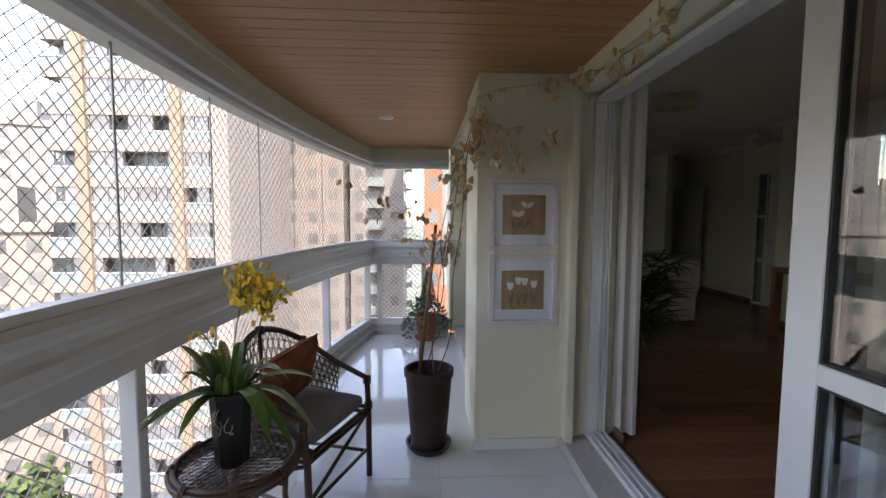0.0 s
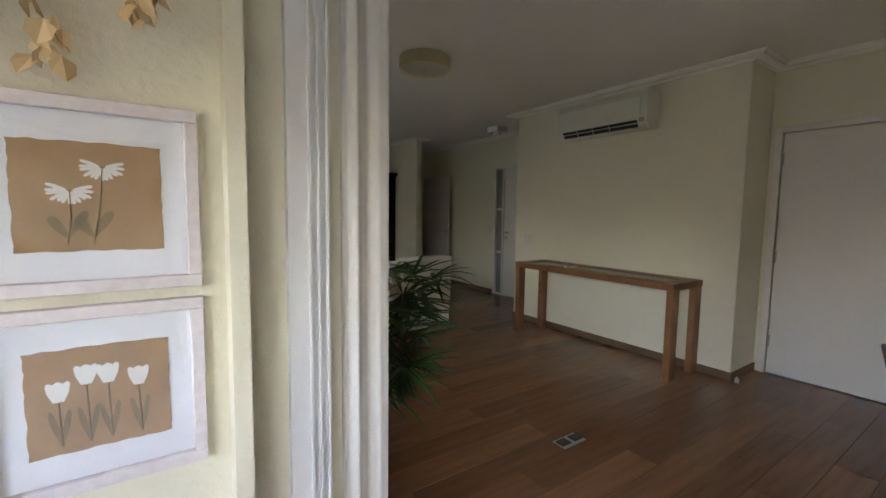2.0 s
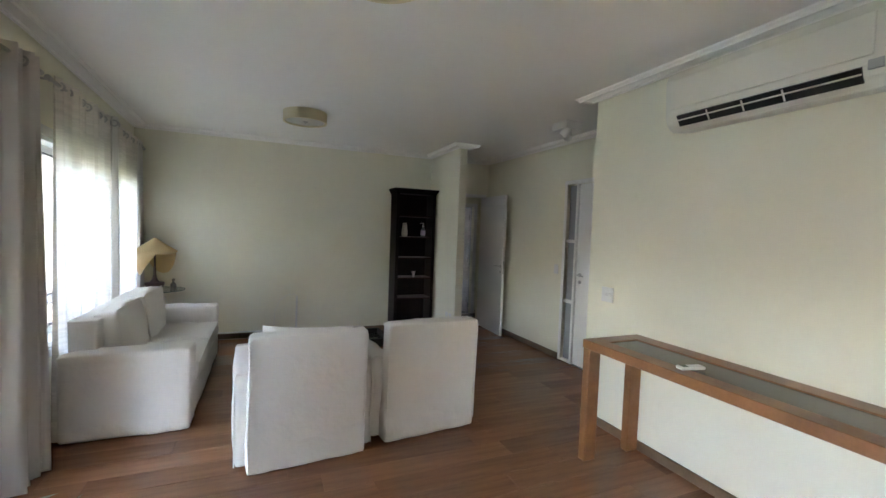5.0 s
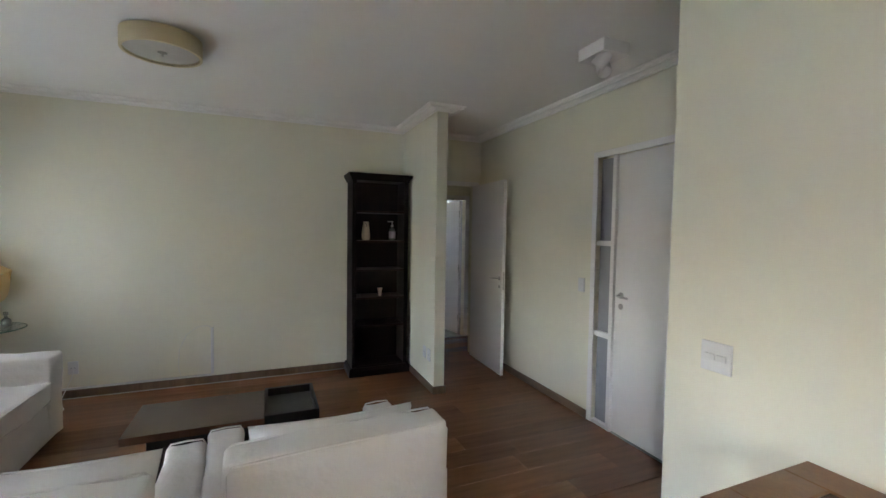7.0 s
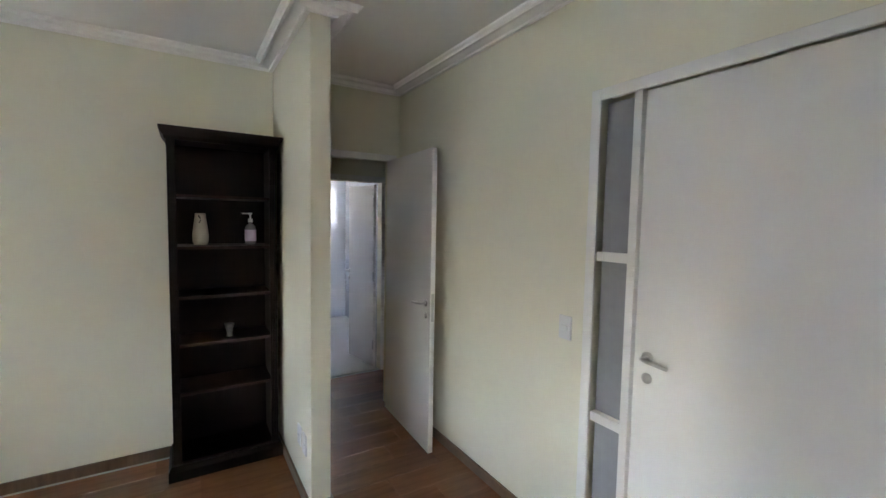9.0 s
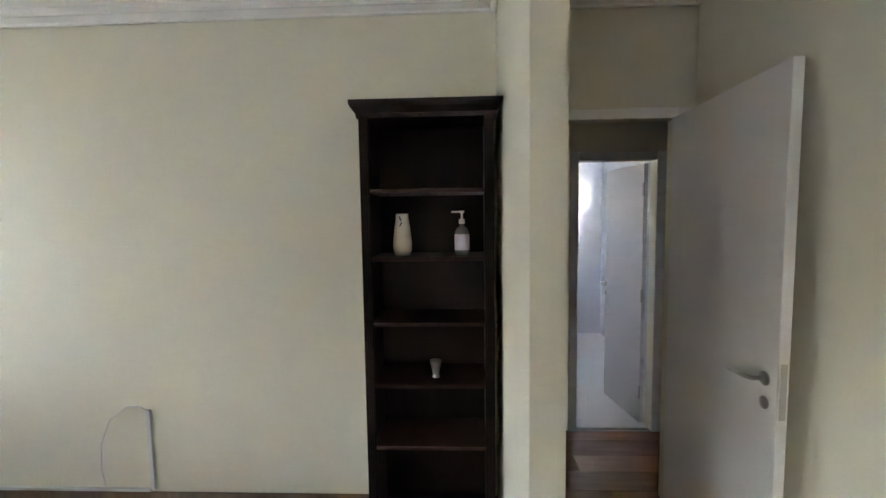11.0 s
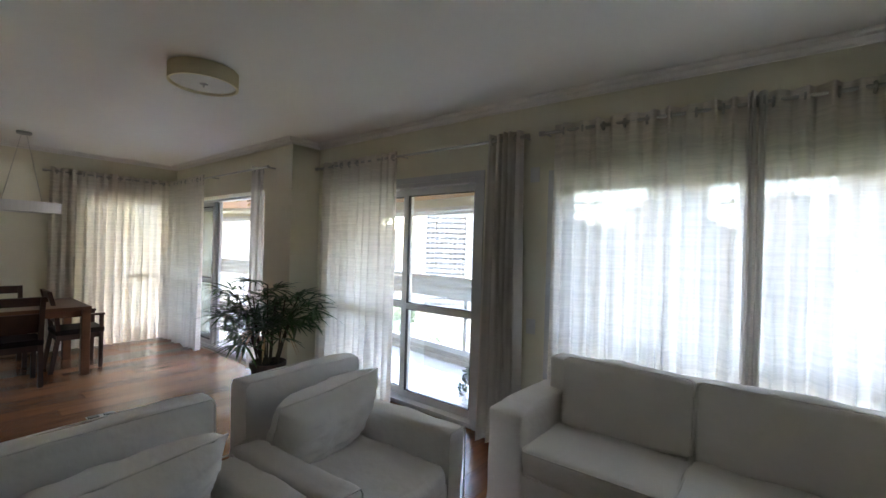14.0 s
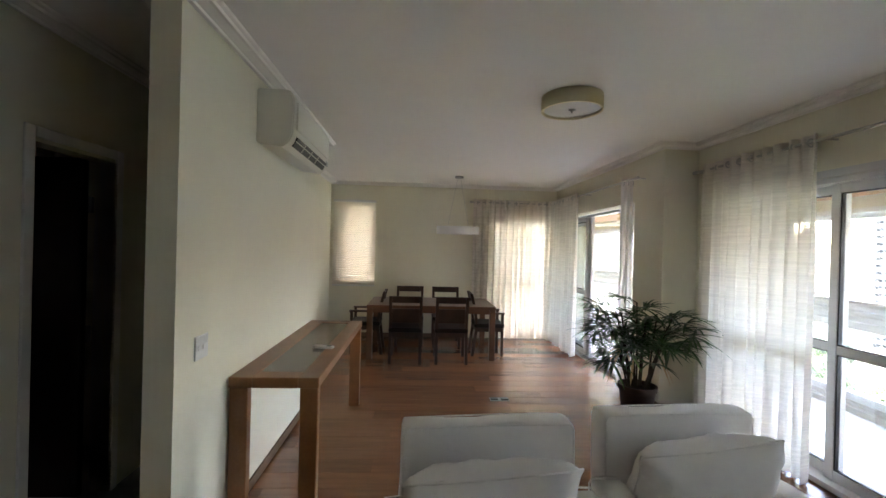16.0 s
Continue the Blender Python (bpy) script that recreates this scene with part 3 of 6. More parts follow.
def crown_mesh(seed, r):
    rn = random.Random(seed)
    bm = bmesh.new()
    blobs = [(Vector((rn.gauss(0, 0.45), rn.gauss(0, 0.45), rn.uniform(-0.25, 0.5))) * r, r * rn.uniform(0.3, 0.5)) for _ in range(13)]
    for c, q in blobs:
        for _ in range(260):
            d_ = Vector((rn.gauss(0, 1), rn.gauss(0, 1), rn.gauss(0, 1))).normalized()
            p = c + d_ * q * rn.uniform(0.75, 1.08)
            s = r * rn.uniform(0.03, 0.07)
            a_ = Vector((rn.gauss(0, 1), rn.gauss(0, 1), rn.gauss(0, 1))).normalized()
            b_ = (a_.cross(d_ + Vector((0.01, 0, 0)))).normalized() * s
            a_ = (b_.cross(d_)).normalized() * s * 1.3
            bm.faces.new([bm.verts.new(p + a_), bm.verts.new(p + b_), bm.verts.new(p - a_), bm.verts.new(p - b_)])
    return bm


def tree(r, h, seed):
    t = thing("tree", "broad leafy green street tree with a rounded uneven crown", "tree", group="trees below")
    b = bmesh.new()
    tube(b, [(0, 0, 0), (0.1, 0, h * 0.4), (0, 0.1, h)], 0.35, 7, True, 0.15)
    rn = random.Random(seed)
    for _ in range(5):
        a = rn.uniform(0, 6.28)
        tube(b, [(0, 0, h * 0.6), (math.cos(a) * r * 0.3, math.sin(a) * r * 0.3, h * 0.9), (math.cos(a) * r * 0.6, math.sin(a) * r * 0.6, h * 1.1)], 0.15, 5, True, 0.05)
    part("trunk", b, M_BARK, t)
    c = part("crown", crown_mesh(seed, r), M_TREE, t)
    c.location = (0, 0, h * 1.1)
    return t


protos = [tree(6.0, 6.5, 1), tree(5.0, 5.0, 2), tree(7.0, 8.0, 3)]
rnd = random.Random(9)
spots = []
for i in range(110):
    a = radians(rnd.uniform(128, 262))
    dd = 16 + 170 * rnd.random() ** 1.3
    spots.append((dd * math.cos(a), dd * math.sin(a)))
spots += [(-23, 20), (-17, 24), (-28, 22), (-12, 30), (-8, 33), (-26, 12), (-20, 14)]
k = 0
for x, y in spots:
    if -34 < x < -17 and 30 < y < 52:
        continue
    m = pose(x, y, GZ, 0, 0, rnd.uniform(0, 360)) 
    if k < 3:
        protos[k].matrix_basis = m
    else:
        copy_thing(protos[k % 3], m)
    k += 1


# ---- doors, windows, curtains ----
M_LINEN = cloth("white_linen", (0.74, 0.71, 0.66), 0.35)
def curtain(name, label, parent_at, path, z0, z1, material, fold=0.045, step=0.11, flare=0.0, seed=0, header=0.03):
    """A hanging cloth: along a plan path from (x, y) to (x, y), in deep soft folds."""
    (xa, ya), (xb, yb) = path
    Lc = math.hypot(xb - xa, yb - ya)
    ux, uy = (xb - xa) / Lc, (yb - ya) / Lc
    rn = random.Random(seed)
    n = max(24, int(Lc / step * 10))
    ph = [rn.uniform(-0.6, 0.6) for _ in range(int(Lc / step) + 4)]
    bm = bmesh.new()
    zs = [z0 + (z1 - z0) * q for q in (0, 0.02, 0.2, 0.4, 0.6, 0.8, 0.93, 1)]
    rows = []
    for zi, z in enumerate(zs):
        row = []
        for i in range(n + 1):
            s = i / n
            c = s * Lc / step
            w = c * 2 * math.pi + ph[int(c)] * (1 - (c % 1)) + ph[int(c) + 1] * (c % 1)
            amp = fold * (0.65 + 0.5 * (1 - (z - z0) / (z1 - z0)) + 0.25 * math.sin(c * 1.7 + seed))
            o = math.sin(w) * amp + 0.35 * amp * math.sin(2.3 * w + zi * 0.3)
            ss = (s - 0.5) * (1 + flare * (1 - (z - z0) / (z1 - z0))) + 0.5
            row.append(bm.verts.new((xa + ux * Lc * ss - uy * o, ya + uy * Lc * ss + ux * o, z + 0.004 * math.sin(w * 0.5) * (zi == len(zs) - 1))))
        rows.append(row)
    for a, b in zip(rows, rows[1:]):
        for i in range(n):
            bm.faces.new((a[i], a[i + 1], b[i + 1], b[i]))
    t = thing(name, label, "curtain")
    ob = part("cloth", bm, material, t, smooth=True)
    rb = bmesh.new()
    m_ = max(3, int(Lc / 0.13))
    for i in range(m_):
        s = (i + 0.5) / m_ * Lc
        c = Vector((xa + ux * s, ya + uy * s, z1 - 0.055))
        pts = []
        for q in range(13):
            a = q / 12 * 2 * math.pi
            pts.append(c + Vector((-uy * math.cos(a) * 0.026, ux * math.cos(a) * 0.026, math.sin(a) * 0.026)))
        tube(rb, pts, 0.0075, 5, False)
    part("eyelet", rb, M_STEEL, t)["kind"] = "stuff"
    return t


RZ = 2.40
curtain("curtain", "off-white sheer curtain with eyelets hanging before the balcony door", None, ((1.15, 3.26), (1.15, 4.44)), 0.02, RZ + 0.05, M_SHEER, seed=1)
curtain("curtain", "sand-coloured heavy curtain drawn to the edge of the balcony door", None, ((1.15, 5.45), (1.15, 5.76)), 0.01, RZ + 0.05, M_DRAPE, 0.05, 0.06, 0.25, seed=2)
curtain("curtain", "off-white sheer curtain with eyelets before the window behind the sofa", None, ((1.15, 6.02), (1.15, 7.24)), 0.03, RZ + 0.05, M_SHEER, 0.035, seed=3).matrix_basis = SLANT
curtain("curtain", "off-white sheer curtain with eyelets over the window behind the sofa", None, ((1.15, 7.20), (1.15, 8.26)), 0.03, RZ + 0.05, M_SHEER, 0.035, seed=4).matrix_basis = SLANT
curtain("curtain", "off-white lined curtain gathered in the window corner", None, ((1.15, 8.26), (1.15, 8.54)), 0.02, RZ + 0.05, M_LINEN, 0.04, 0.05, seed=5).matrix_basis = SLANT
curtain("curtain", "narrow off-white curtain fold where two sheers meet", None, ((1.20, 7.15), (1.20, 7.24)), 0.02, RZ + 0.05, M_LINEN, 0.03, 0.04, seed=6).matrix_basis = SLANT
curtain("curtain", "off-white sheer curtain before the glazed wall of the dining end", None, ((1.54, -0.12), (1.54, 1.08)), 0.02, RZ + 0.05, M_SHEER, seed=7)
curtain("curtain", "off-white linen curtain drawn aside at the open balcony door", None, ((1.385, 2.415), (1.538, 2.395)), 0.03, RZ + 0.05, M_LINEN, 0.020, 0.075, seed=8)
curtain("curtain", "off-white sheer curtain before the dining room window", None, ((1.56, -0.16), (2.93, -0.16)), 0.02, RZ + 0.05, M_SHEER, seed=9)


def rod(label, a, b, wallside):
    t = thing("curtain_rod", label, "curtain rod")
    bm = bmesh.new()
    tube(bm, [a, b], 0.011, 10)
    part("rod", bm, M_STEEL, t)
    for p in (a, b):
        e = bmesh.new()
        d_ = (Vector(b) - Vector(a)).normalized() * 0.02
        tube(e, [Vector(p) - d_, Vector(p) + d_], 0.018, 10)
        part("finial", e, M_STEEL, t)
    n = 3
    for i in range(n):
        p = Vector(a).lerp(Vector(b), (i + 0.02) / (n - 0.96))
        e = bmesh.new()
        tube(e, [p, p + Vector(wallside)], 0.008, 8)
        part("bracket", e, M_STEEL, t)
    return t


rod("brushed steel curtain rod above the balcony door", (1.15, 3.14, RZ), (1.15, 5.80, RZ), (-0.115, 0, 0))
rod("long brushed steel curtain rod above the wide window", (1.15, 5.92, RZ), (1.15, 8.68, RZ), (-0.115, 0, 0)).matrix_basis = SLANT
rod("brushed steel curtain rod above the glazed wall", (1.54, -0.2, RZ), (1.54, 2.75, RZ), (-0.115, 0, 0))
rod("brushed steel curtain rod above the dining window", (1.60, -0.16, RZ), (2.98, -0.16, RZ), (0, -0.095, 0))


def glazed_panel(parent, x, y0, y1, z0, z1, sw=0.065, bar=None, th=0.04, pane=None):
    """A sliding leaf in the plane x: stiles, rails, a bar and its panes."""
    leaf = bx("stile", M_ALU, parent, x - th / 2, x + th / 2, y0, y0 + sw, z0, z1, 0.003)
    bx("stile", M_ALU, parent, x - th / 2, x + th / 2, y1 - sw, y1, z0, z1, 0.003)
    bx("rail", M_ALU, parent, x - th / 2, x + th / 2, y0 + sw, y1 - sw, z0, z0 + sw * 1.1, 0.003)
    bx("rail", M_ALU, parent, x - th / 2, x + th / 2, y0 + sw, y1 - sw, z1 - sw, z1, 0.003)
    zz = [z0 + sw * 1.1, z1 - sw]
    if bar:
        bx("bar", M_ALU, parent, x - th / 2, x + th / 2, y0 + sw, y1 - sw, bar - 0.03, bar + 0.03, 0.003)
        zz = [zz[0], bar - 0.03, bar + 0.03, zz[1]]
    for a, b in zip(zz[::2], zz[1::2]):
        g = bx("pane", pane or M_GLASS, parent, x - 0.003, x + 0.003, y0 + sw, y1 - sw, a, b)
        g.visible_shadow = False
        gk = bmesh.new()
        for q in ((y0 + sw, y0 + sw + 0.008, a, b), (y1 - sw - 0.008, y1 - sw, a, b), (y0 + sw + 0.008, y1 - sw - 0.008, a, a + 0.008), (y0 + sw + 0.008, y1 - sw - 0.008, b - 0.008, b)):
            box(gk, x - th / 2 + 0.006, x + th / 2 - 0.006, *q)
        part("gasket", gk, M_RUBBER, parent)


def frame_rect(parent, x0, x1, y0, y1, z0, z1, w, material=M_ALU, bottom=True, name="frame"):
    b = bmesh.new()
    box(b, x0, x1, y0, y0 + w, z0, z1)
    box(b, x0, x1, y1 - w, y1, z0, z1)
    box(b, x0, x1, y0 + w, y1 - w, z1 - w, z1)
    if bottom:
        box(b, x0, x1, y0 + w, y1 - w, z0, z0 + w)
    return part(name, b, material, parent)


d2 = structure("door_2", thing("door_2", "white aluminium sliding balcony door with a low cross bar, partly open", "sliding door"))
frame_rect(d2, 0.84, 1.046, 3.325, 5.315, 0.002, 2.145, 0.035)
frame_rect(d2, 1.051, 1.062, 3.27, 5.37, 0.002, 2.2, 0.055, bottom=False, name="casing")
glazed_panel(d2, 0.90, 3.36, 4.42, 0.04, 2.11, bar=0.95)
glazed_panel(d2, 0.95, 4.36, 5.28, 0.04, 2.11, bar=0.95)
d1 = structure("door_1", thing("door_1", "white aluminium sliding door to the balcony, slid open", "sliding door"))
frame_rect(d1, 1.235, 1.352, -0.24, 2.457, 0.002, 2.135, 0.03)
for x in (1.292, 1.318, 1.344):
    bx("jamb_track", M_ALU, d1, x, x + 0.008, 2.412, 2.4265, 0.033, 2.10, 0.001)
for i, x in enumerate((1.265, 1.305, 1.345)):
    bx("rail_line", M_ALU, d1, x - 0.006, x + 0.006, -0.2, 2.42, 0.0325, 0.045)
glazed_panel(d1, 1.285, -0.2, 1.055, 0.05, 2.10, 0.11, 0.97)
glazed_panel(d1, 1.330, -0.2, 1.00, 0.05, 2.10, 0.06, 0.97)
w3 = structure("window_3", thing("window_3", "white aluminium window in two wide panes over lower panes", "window"))
frame_rect(w3, 0.86, 1.046, 6.01, 8.29, 0.63, 2.08, 0.03)
frame_rect(w3, 1.051, 1.062, 5.945, 8.36, 0.57, 2.14, 0.06, name="casing")
glazed_panel(w3, 0.93, 6.04, 7.18, 0.66, 2.05, 0.05, 0.92, pane=M_GLASSDIM)
glazed_panel(w3, 0.97, 7.12, 8.26, 0.66, 2.05, 0.05, 0.92, pane=M_GLASSDIM)
w3.matrix_basis = SLANT
w4 = structure("window_4", thing("window_4", "white glazed door of the dining end behind sheer curtains", "window"))
b = bmesh.new()
for a, c in ((1.565, 1.61), (2.02, 2.09), (2.49, 2.535)):
    box(b, a, c, DY - 0.12, DY - 0.04, 0.01, 2.125)
for a, c in ((0.01, 0.08), (0.95, 1.02), (2.06, 2.12)):
    box(b, 1.61, 2.02, DY - 0.118, DY - 0.042, a, c)
    box(b, 2.09, 2.49, DY - 0.118, DY - 0.042, a, c)
part("frame", b, M_ALU, w4)
bx("pane", M_GLASS, w4, 1.61, 2.49, DY - 0.083, DY - 0.077, 0.08, 2.06).visible_shadow = False
w5 = structure("window_5", thing("window_5", "small white window behind a closed cream slatted blind", "window"))
b = bmesh.new()
for q in ((4.71, 4.75, 0.96, 2.31), (5.25, 5.29, 0.96, 2.31), (4.75, 5.25, 0.96, 1.0), (4.75, 5.25, 2.27, 2.31)):
    box(b, q[0], q[1], DY - 0.1, DY - 0.05, q[2], q[3])
part("frame", b, M_ALU, w5)
bx("pane", M_GLASS, w5, 4.75, 5.25, DY - 0.08, DY - 0.075, 1.0, 2.27).visible_shadow = False
blind = thing("window_blind", "cream slatted blind let down over the small window", "blind")
bx("headrail", M_PLASTIC, blind, 4.63, 5.36, DY + 0.01, DY + 0.06, 2.34, 2.38, 0.004)
bx("bottom_rail", M_PLASTIC, blind, 4.63, 5.36, DY + 0.015, DY + 0.05, 0.88, 0.905, 0.004)
M_SLAT = cloth("blind_slat", (0.70, 0.64, 0.54), 0.16)
for i in range(36):
    z = 0.925 + i * 0.0395
    bx("slat", M_SLAT, blind, 4.635, 5.355, -0.025, 0.025, -0.0008, 0.0008, 0, Matrix.Translation((0, DY + 0.035, z)) @ pose(0, 0, 0, 46, 0, 0))

# inner doors
M_HANDLE = M_STEEL


def lever(parent, m):
    h = bmesh.new()
    tube(h, [(0, 0, 0), (0, -0.045, 0), (0.02, -0.055, 0), (0.11, -0.055, -0.006)], 0.008, 8)
    lathe_ = bmesh.new()
    lathe(lathe_, [(0, 0.006), (0.024, 0.006), (0.024, 0), (0, 0)], 20)
    lathe_.transform(pose(0, 0, 0, 90, 0, 0))
    merge(h, lathe_)
    h.transform(m)
    part("handle", h, M_HANDLE, parent, "brushed steel lever handle", True)
    e = bmesh.new()
    lathe(e, [(0, 0.008), (0.008, 0.008), (0.022, 0.004), (0.022, 0), (0, 0)], 18)
    e.transform(m @ pose(0, 0, -0.085, 90, 0, 0))
    part("lock", e, M_HANDLE, parent, "round steel lock plate", True)


def casing(parent, along, p0, p1, z1, at, depth, w=0.06, material=M_WHITE):
    """A door casing: two uprights and a head, stepped, standing proud of the wall."""
    for nm, a0, a1, za, zb in (("casing", p0 - w, p0, 0.0, z1 + w), ("casing", p1, p1 + w, 0.0, z1 + w), ("casing_head", p0, p1, z1, z1 + w)):
        b = bmesh.new()
        if along == "y":
            box(b, min(at, at + depth), max(at, at + depth), a0, a1, za, zb, 0.003)
        else:
            box(b, a0, a1, min(at, at + depth), max(at, at + depth), za, zb, 0.003)
        part(nm, b, material, parent)


sd = structure("door_3", thing("door_3", "white flush service door with a three-pane frosted sidelight, closed", "door"))
casing(sd, "y", 5.525, 6.66, 2.15, RX + 0.0, -0.015, 0.05)
bx("leaf", M_WHITE, sd, RX + 0.01, RX + 0.045, 5.53, 6.46, 0.01, 2.145, 0.002)
for z in (0.32, 1.13, 1.96):
    bx("hinge", M_STEEL, sd, RX - 0.006, RX + 0.009, 5.522, 5.534, z - 0.05, z + 0.05, 0.002)
bx("mullion", M_WHITE, sd, RX - 0.01, RX + 0.05, 6.465, 6.50, 0.0, 2.15)
M_FROST = mat("frosted_glass", (0.30, 0.30, 0.31), 0.35, var=0.15, scale=3)
for a, b_ in ((0.03, 0.72), (0.76, 1.45), (1.49, 2.14)):
    bx("pane", M_FROST, sd, RX + 0.03, RX + 0.036, 6.50, 6.655, a, b_)
for z in (0.0, 0.72, 1.45):
    bx("bar", M_WHITE, sd, RX - 0.005, RX + 0.05, 6.50, 6.655, z, z + 0.04 if z else 0.03)
lever(sd, pose(RX + 0.01, 6.40, 1.08, 0, 0, -90))
md = structure("door_4", thing("door_4", "white flush entrance door, closed", "door"))
casing(md, "y", 1.68, 2.565, 2.12, MX, -0.015, 0.055)
bx("leaf", M_WHITE, md, MX + 0.005, MX + 0.045, 1.685, 2.56, 0.008, 2.115, 0.002)
for z in (0.3, 1.05, 1.9):
    bx("hinge", M_STEEL, md, MX - 0.006, MX + 0.004, 2.548, 2.562, z - 0.05, z + 0.05)
kd = structure("door_7", thing("door_7", "near-black door of an unlit side room, standing open", "door"))
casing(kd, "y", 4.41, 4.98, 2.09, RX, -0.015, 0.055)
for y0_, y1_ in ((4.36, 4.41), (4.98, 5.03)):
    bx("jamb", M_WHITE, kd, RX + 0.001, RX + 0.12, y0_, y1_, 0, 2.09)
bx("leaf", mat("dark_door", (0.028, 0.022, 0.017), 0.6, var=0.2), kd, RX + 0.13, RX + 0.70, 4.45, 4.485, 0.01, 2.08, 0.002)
for z in (0.25, 1.0, 1.8):
    bx("hinge", M_STEEL, kd, RX + 0.11, RX + 0.135, 4.43, 4.45, z - 0.05, z + 0.05)
pd = structure("door_5", thing("door_5", "white flush door with a steel handle, standing open into the room", "door"))
casing(pd, "x", 4.955, 5.71, 2.10, BY, -0.015, 0.055)
M90 = pose(5.69, BY - 0.03, 0, 0, 0, -92.8)
bx("leaf", M_WHITE, pd, 0, 0.82, -0.018, 0.018, 0.008, 2.098, 0.002, M90)
lever(pd, M90 @ pose(0.76, -0.018, 1.05) @ Matrix.Diagonal((-1, 1, 1, 1)))
bx("lock_plate", M_STEEL, pd, 0.8205, 0.822, -0.01, 0.01, 0.93, 1.12, 0, M90)
for z in (0.25, 1.85):
    bx("hinge", M_STEEL, pd, -0.01, 0.004, 0.019, 0.024, z - 0.05, z + 0.05, 0, M90)

# hall and bathroom behind the passage
HY = 9.55
wall("wall_hall", [(4.30, 5.45, HY, HY + 0.1, 0, H), (6.0, 6.6, HY, HY + 0.1, 0, H), (5.45, 6.0, HY, HY + 0.1, 2.0, H), (4.20, 4.30, BY + 0.15, 9.9, 0, H), (6.12, 6.22, BY + 0.12, HY, 0, H)])
M_BTILE = mat("white_wall_tile", (0.66, 0.68, 0.70), 0.15, var=0.05, scale=2)
structure("bathroom_floor", bx("bathroom_floor", M_TILE, None, 5.2, 6.5, 9.6, 12.2, -0.1, 0.0))
structure("bathroom_ceiling", bx("bathroom_ceiling", M_CEIL, None, 5.1, 6.6, HY + 0.1, 12.3, 2.45, 2.55))
wall("wall_bathroom", [(5.1, 5.2, 9.65, 12.2, 0, 2.45), (6.5, 6.6, 9.65, 12.2, 0, 1.75), (6.5, 6.6, 9.65, 11.3, 1.75, 2.45), (6.5, 6.6, 11.7, 12.2, 1.75, 2.45), (6.5, 6.6, 11.3, 11.7, 2.1, 2.45), (5.1, 6.6, 12.2, 12.3, 0, 2.45)], M_BTILE)
bd = structure("door_6", thing("door_6", "white bathroom door standing open inward", "door"))
casing(bd, "x", 5.45, 6.0, 2.0, HY, -0.012, 0.06)
MB = pose(5.98, HY + 0.12, 0, 0, 0, 99)
bx("leaf", M_WHITE, bd, 0, 0.55, -0.018, 0.018, 0.008, 1.99, 0.002, MB)
lever(bd, MB @ pose(0.54, 0.018, 1.02) @ Matrix.Diagonal((-1, -1, 1, 1)))
for z in (0.25, 1.0, 1.8):
    bx("hinge", M_STEEL, bd, -0.012, 0.004, 0.019, 0.026, z - 0.05, z + 0.05, 0, MB)
bin_ = thing("waste_bin", "small white round pedal bin on the bathroom floor", "bin", at=(5.80, 11.3, 0.0))
b = bmesh.new()
lathe(b, [(0, 0), (0.10, 0), (0.125, 0.03), (0.135, 0.26), (0, 0.26)], 28)
part("body", b, M_PLASTIC, bin_, smooth=False)
b = bmesh.new()
lathe(b, [(0.14, 0.262), (0.14, 0.285), (0.09, 0.31), (0, 0.315)], 28)
part("lid", b, M_PLASTIC, bin_)


# baseboards
def baseboard(name, x0, x1, y0, y1):
    structure(name, bx(name, M_BASE, None, x0, x1, y0, y1, 0, 0.07, 0.003))


for q in ((KX - 0.014, KX, KY0 - 0.014, KY1 + 0.014), (KX, MX, KY0 - 0.014, KY0), (KX, KX + 0.13, KY1, KY1 + 0.014), (RX - 0.014, RX, 5.05, 5.46), (RX - 0.014, RX, 6.72, BY),
          (4.776, 4.79, 7.65, BY), (4.776, 4.909, 7.636, 7.65), (4.895, 4.909, 7.65, BY - 0.02), (0.96, 4.776, BY - 0.014, BY), (WX, WX + 0.014, 5.38, 5.9), (CX, CX + 0.014, 2.3, 3.06), (WX, CX + 0.014, 3.05, 3.064),
          (3.0, MX, DY, DY + 0.014), (MX - 0.014, MX, DY, 1.6), (4.3, 5.34, HY - 0.014, HY), (6.09, 6.12, BY + 0.14, HY)):
    baseboard("baseboard", *q)


structure("baseboard", bx("baseboard", M_BASE, None, WX, WX + 0.014, 5.94, BY - 0.01, 0, 0.07, 0.003)).data.transform(SLANT)


# ---- furniture ----
def piping(pts, parent, r=0.004):
    b = bmesh.new()
    tube(b, pts, r, 5, False)
    return part("piping", b, M_SLIP, parent, smooth=True)


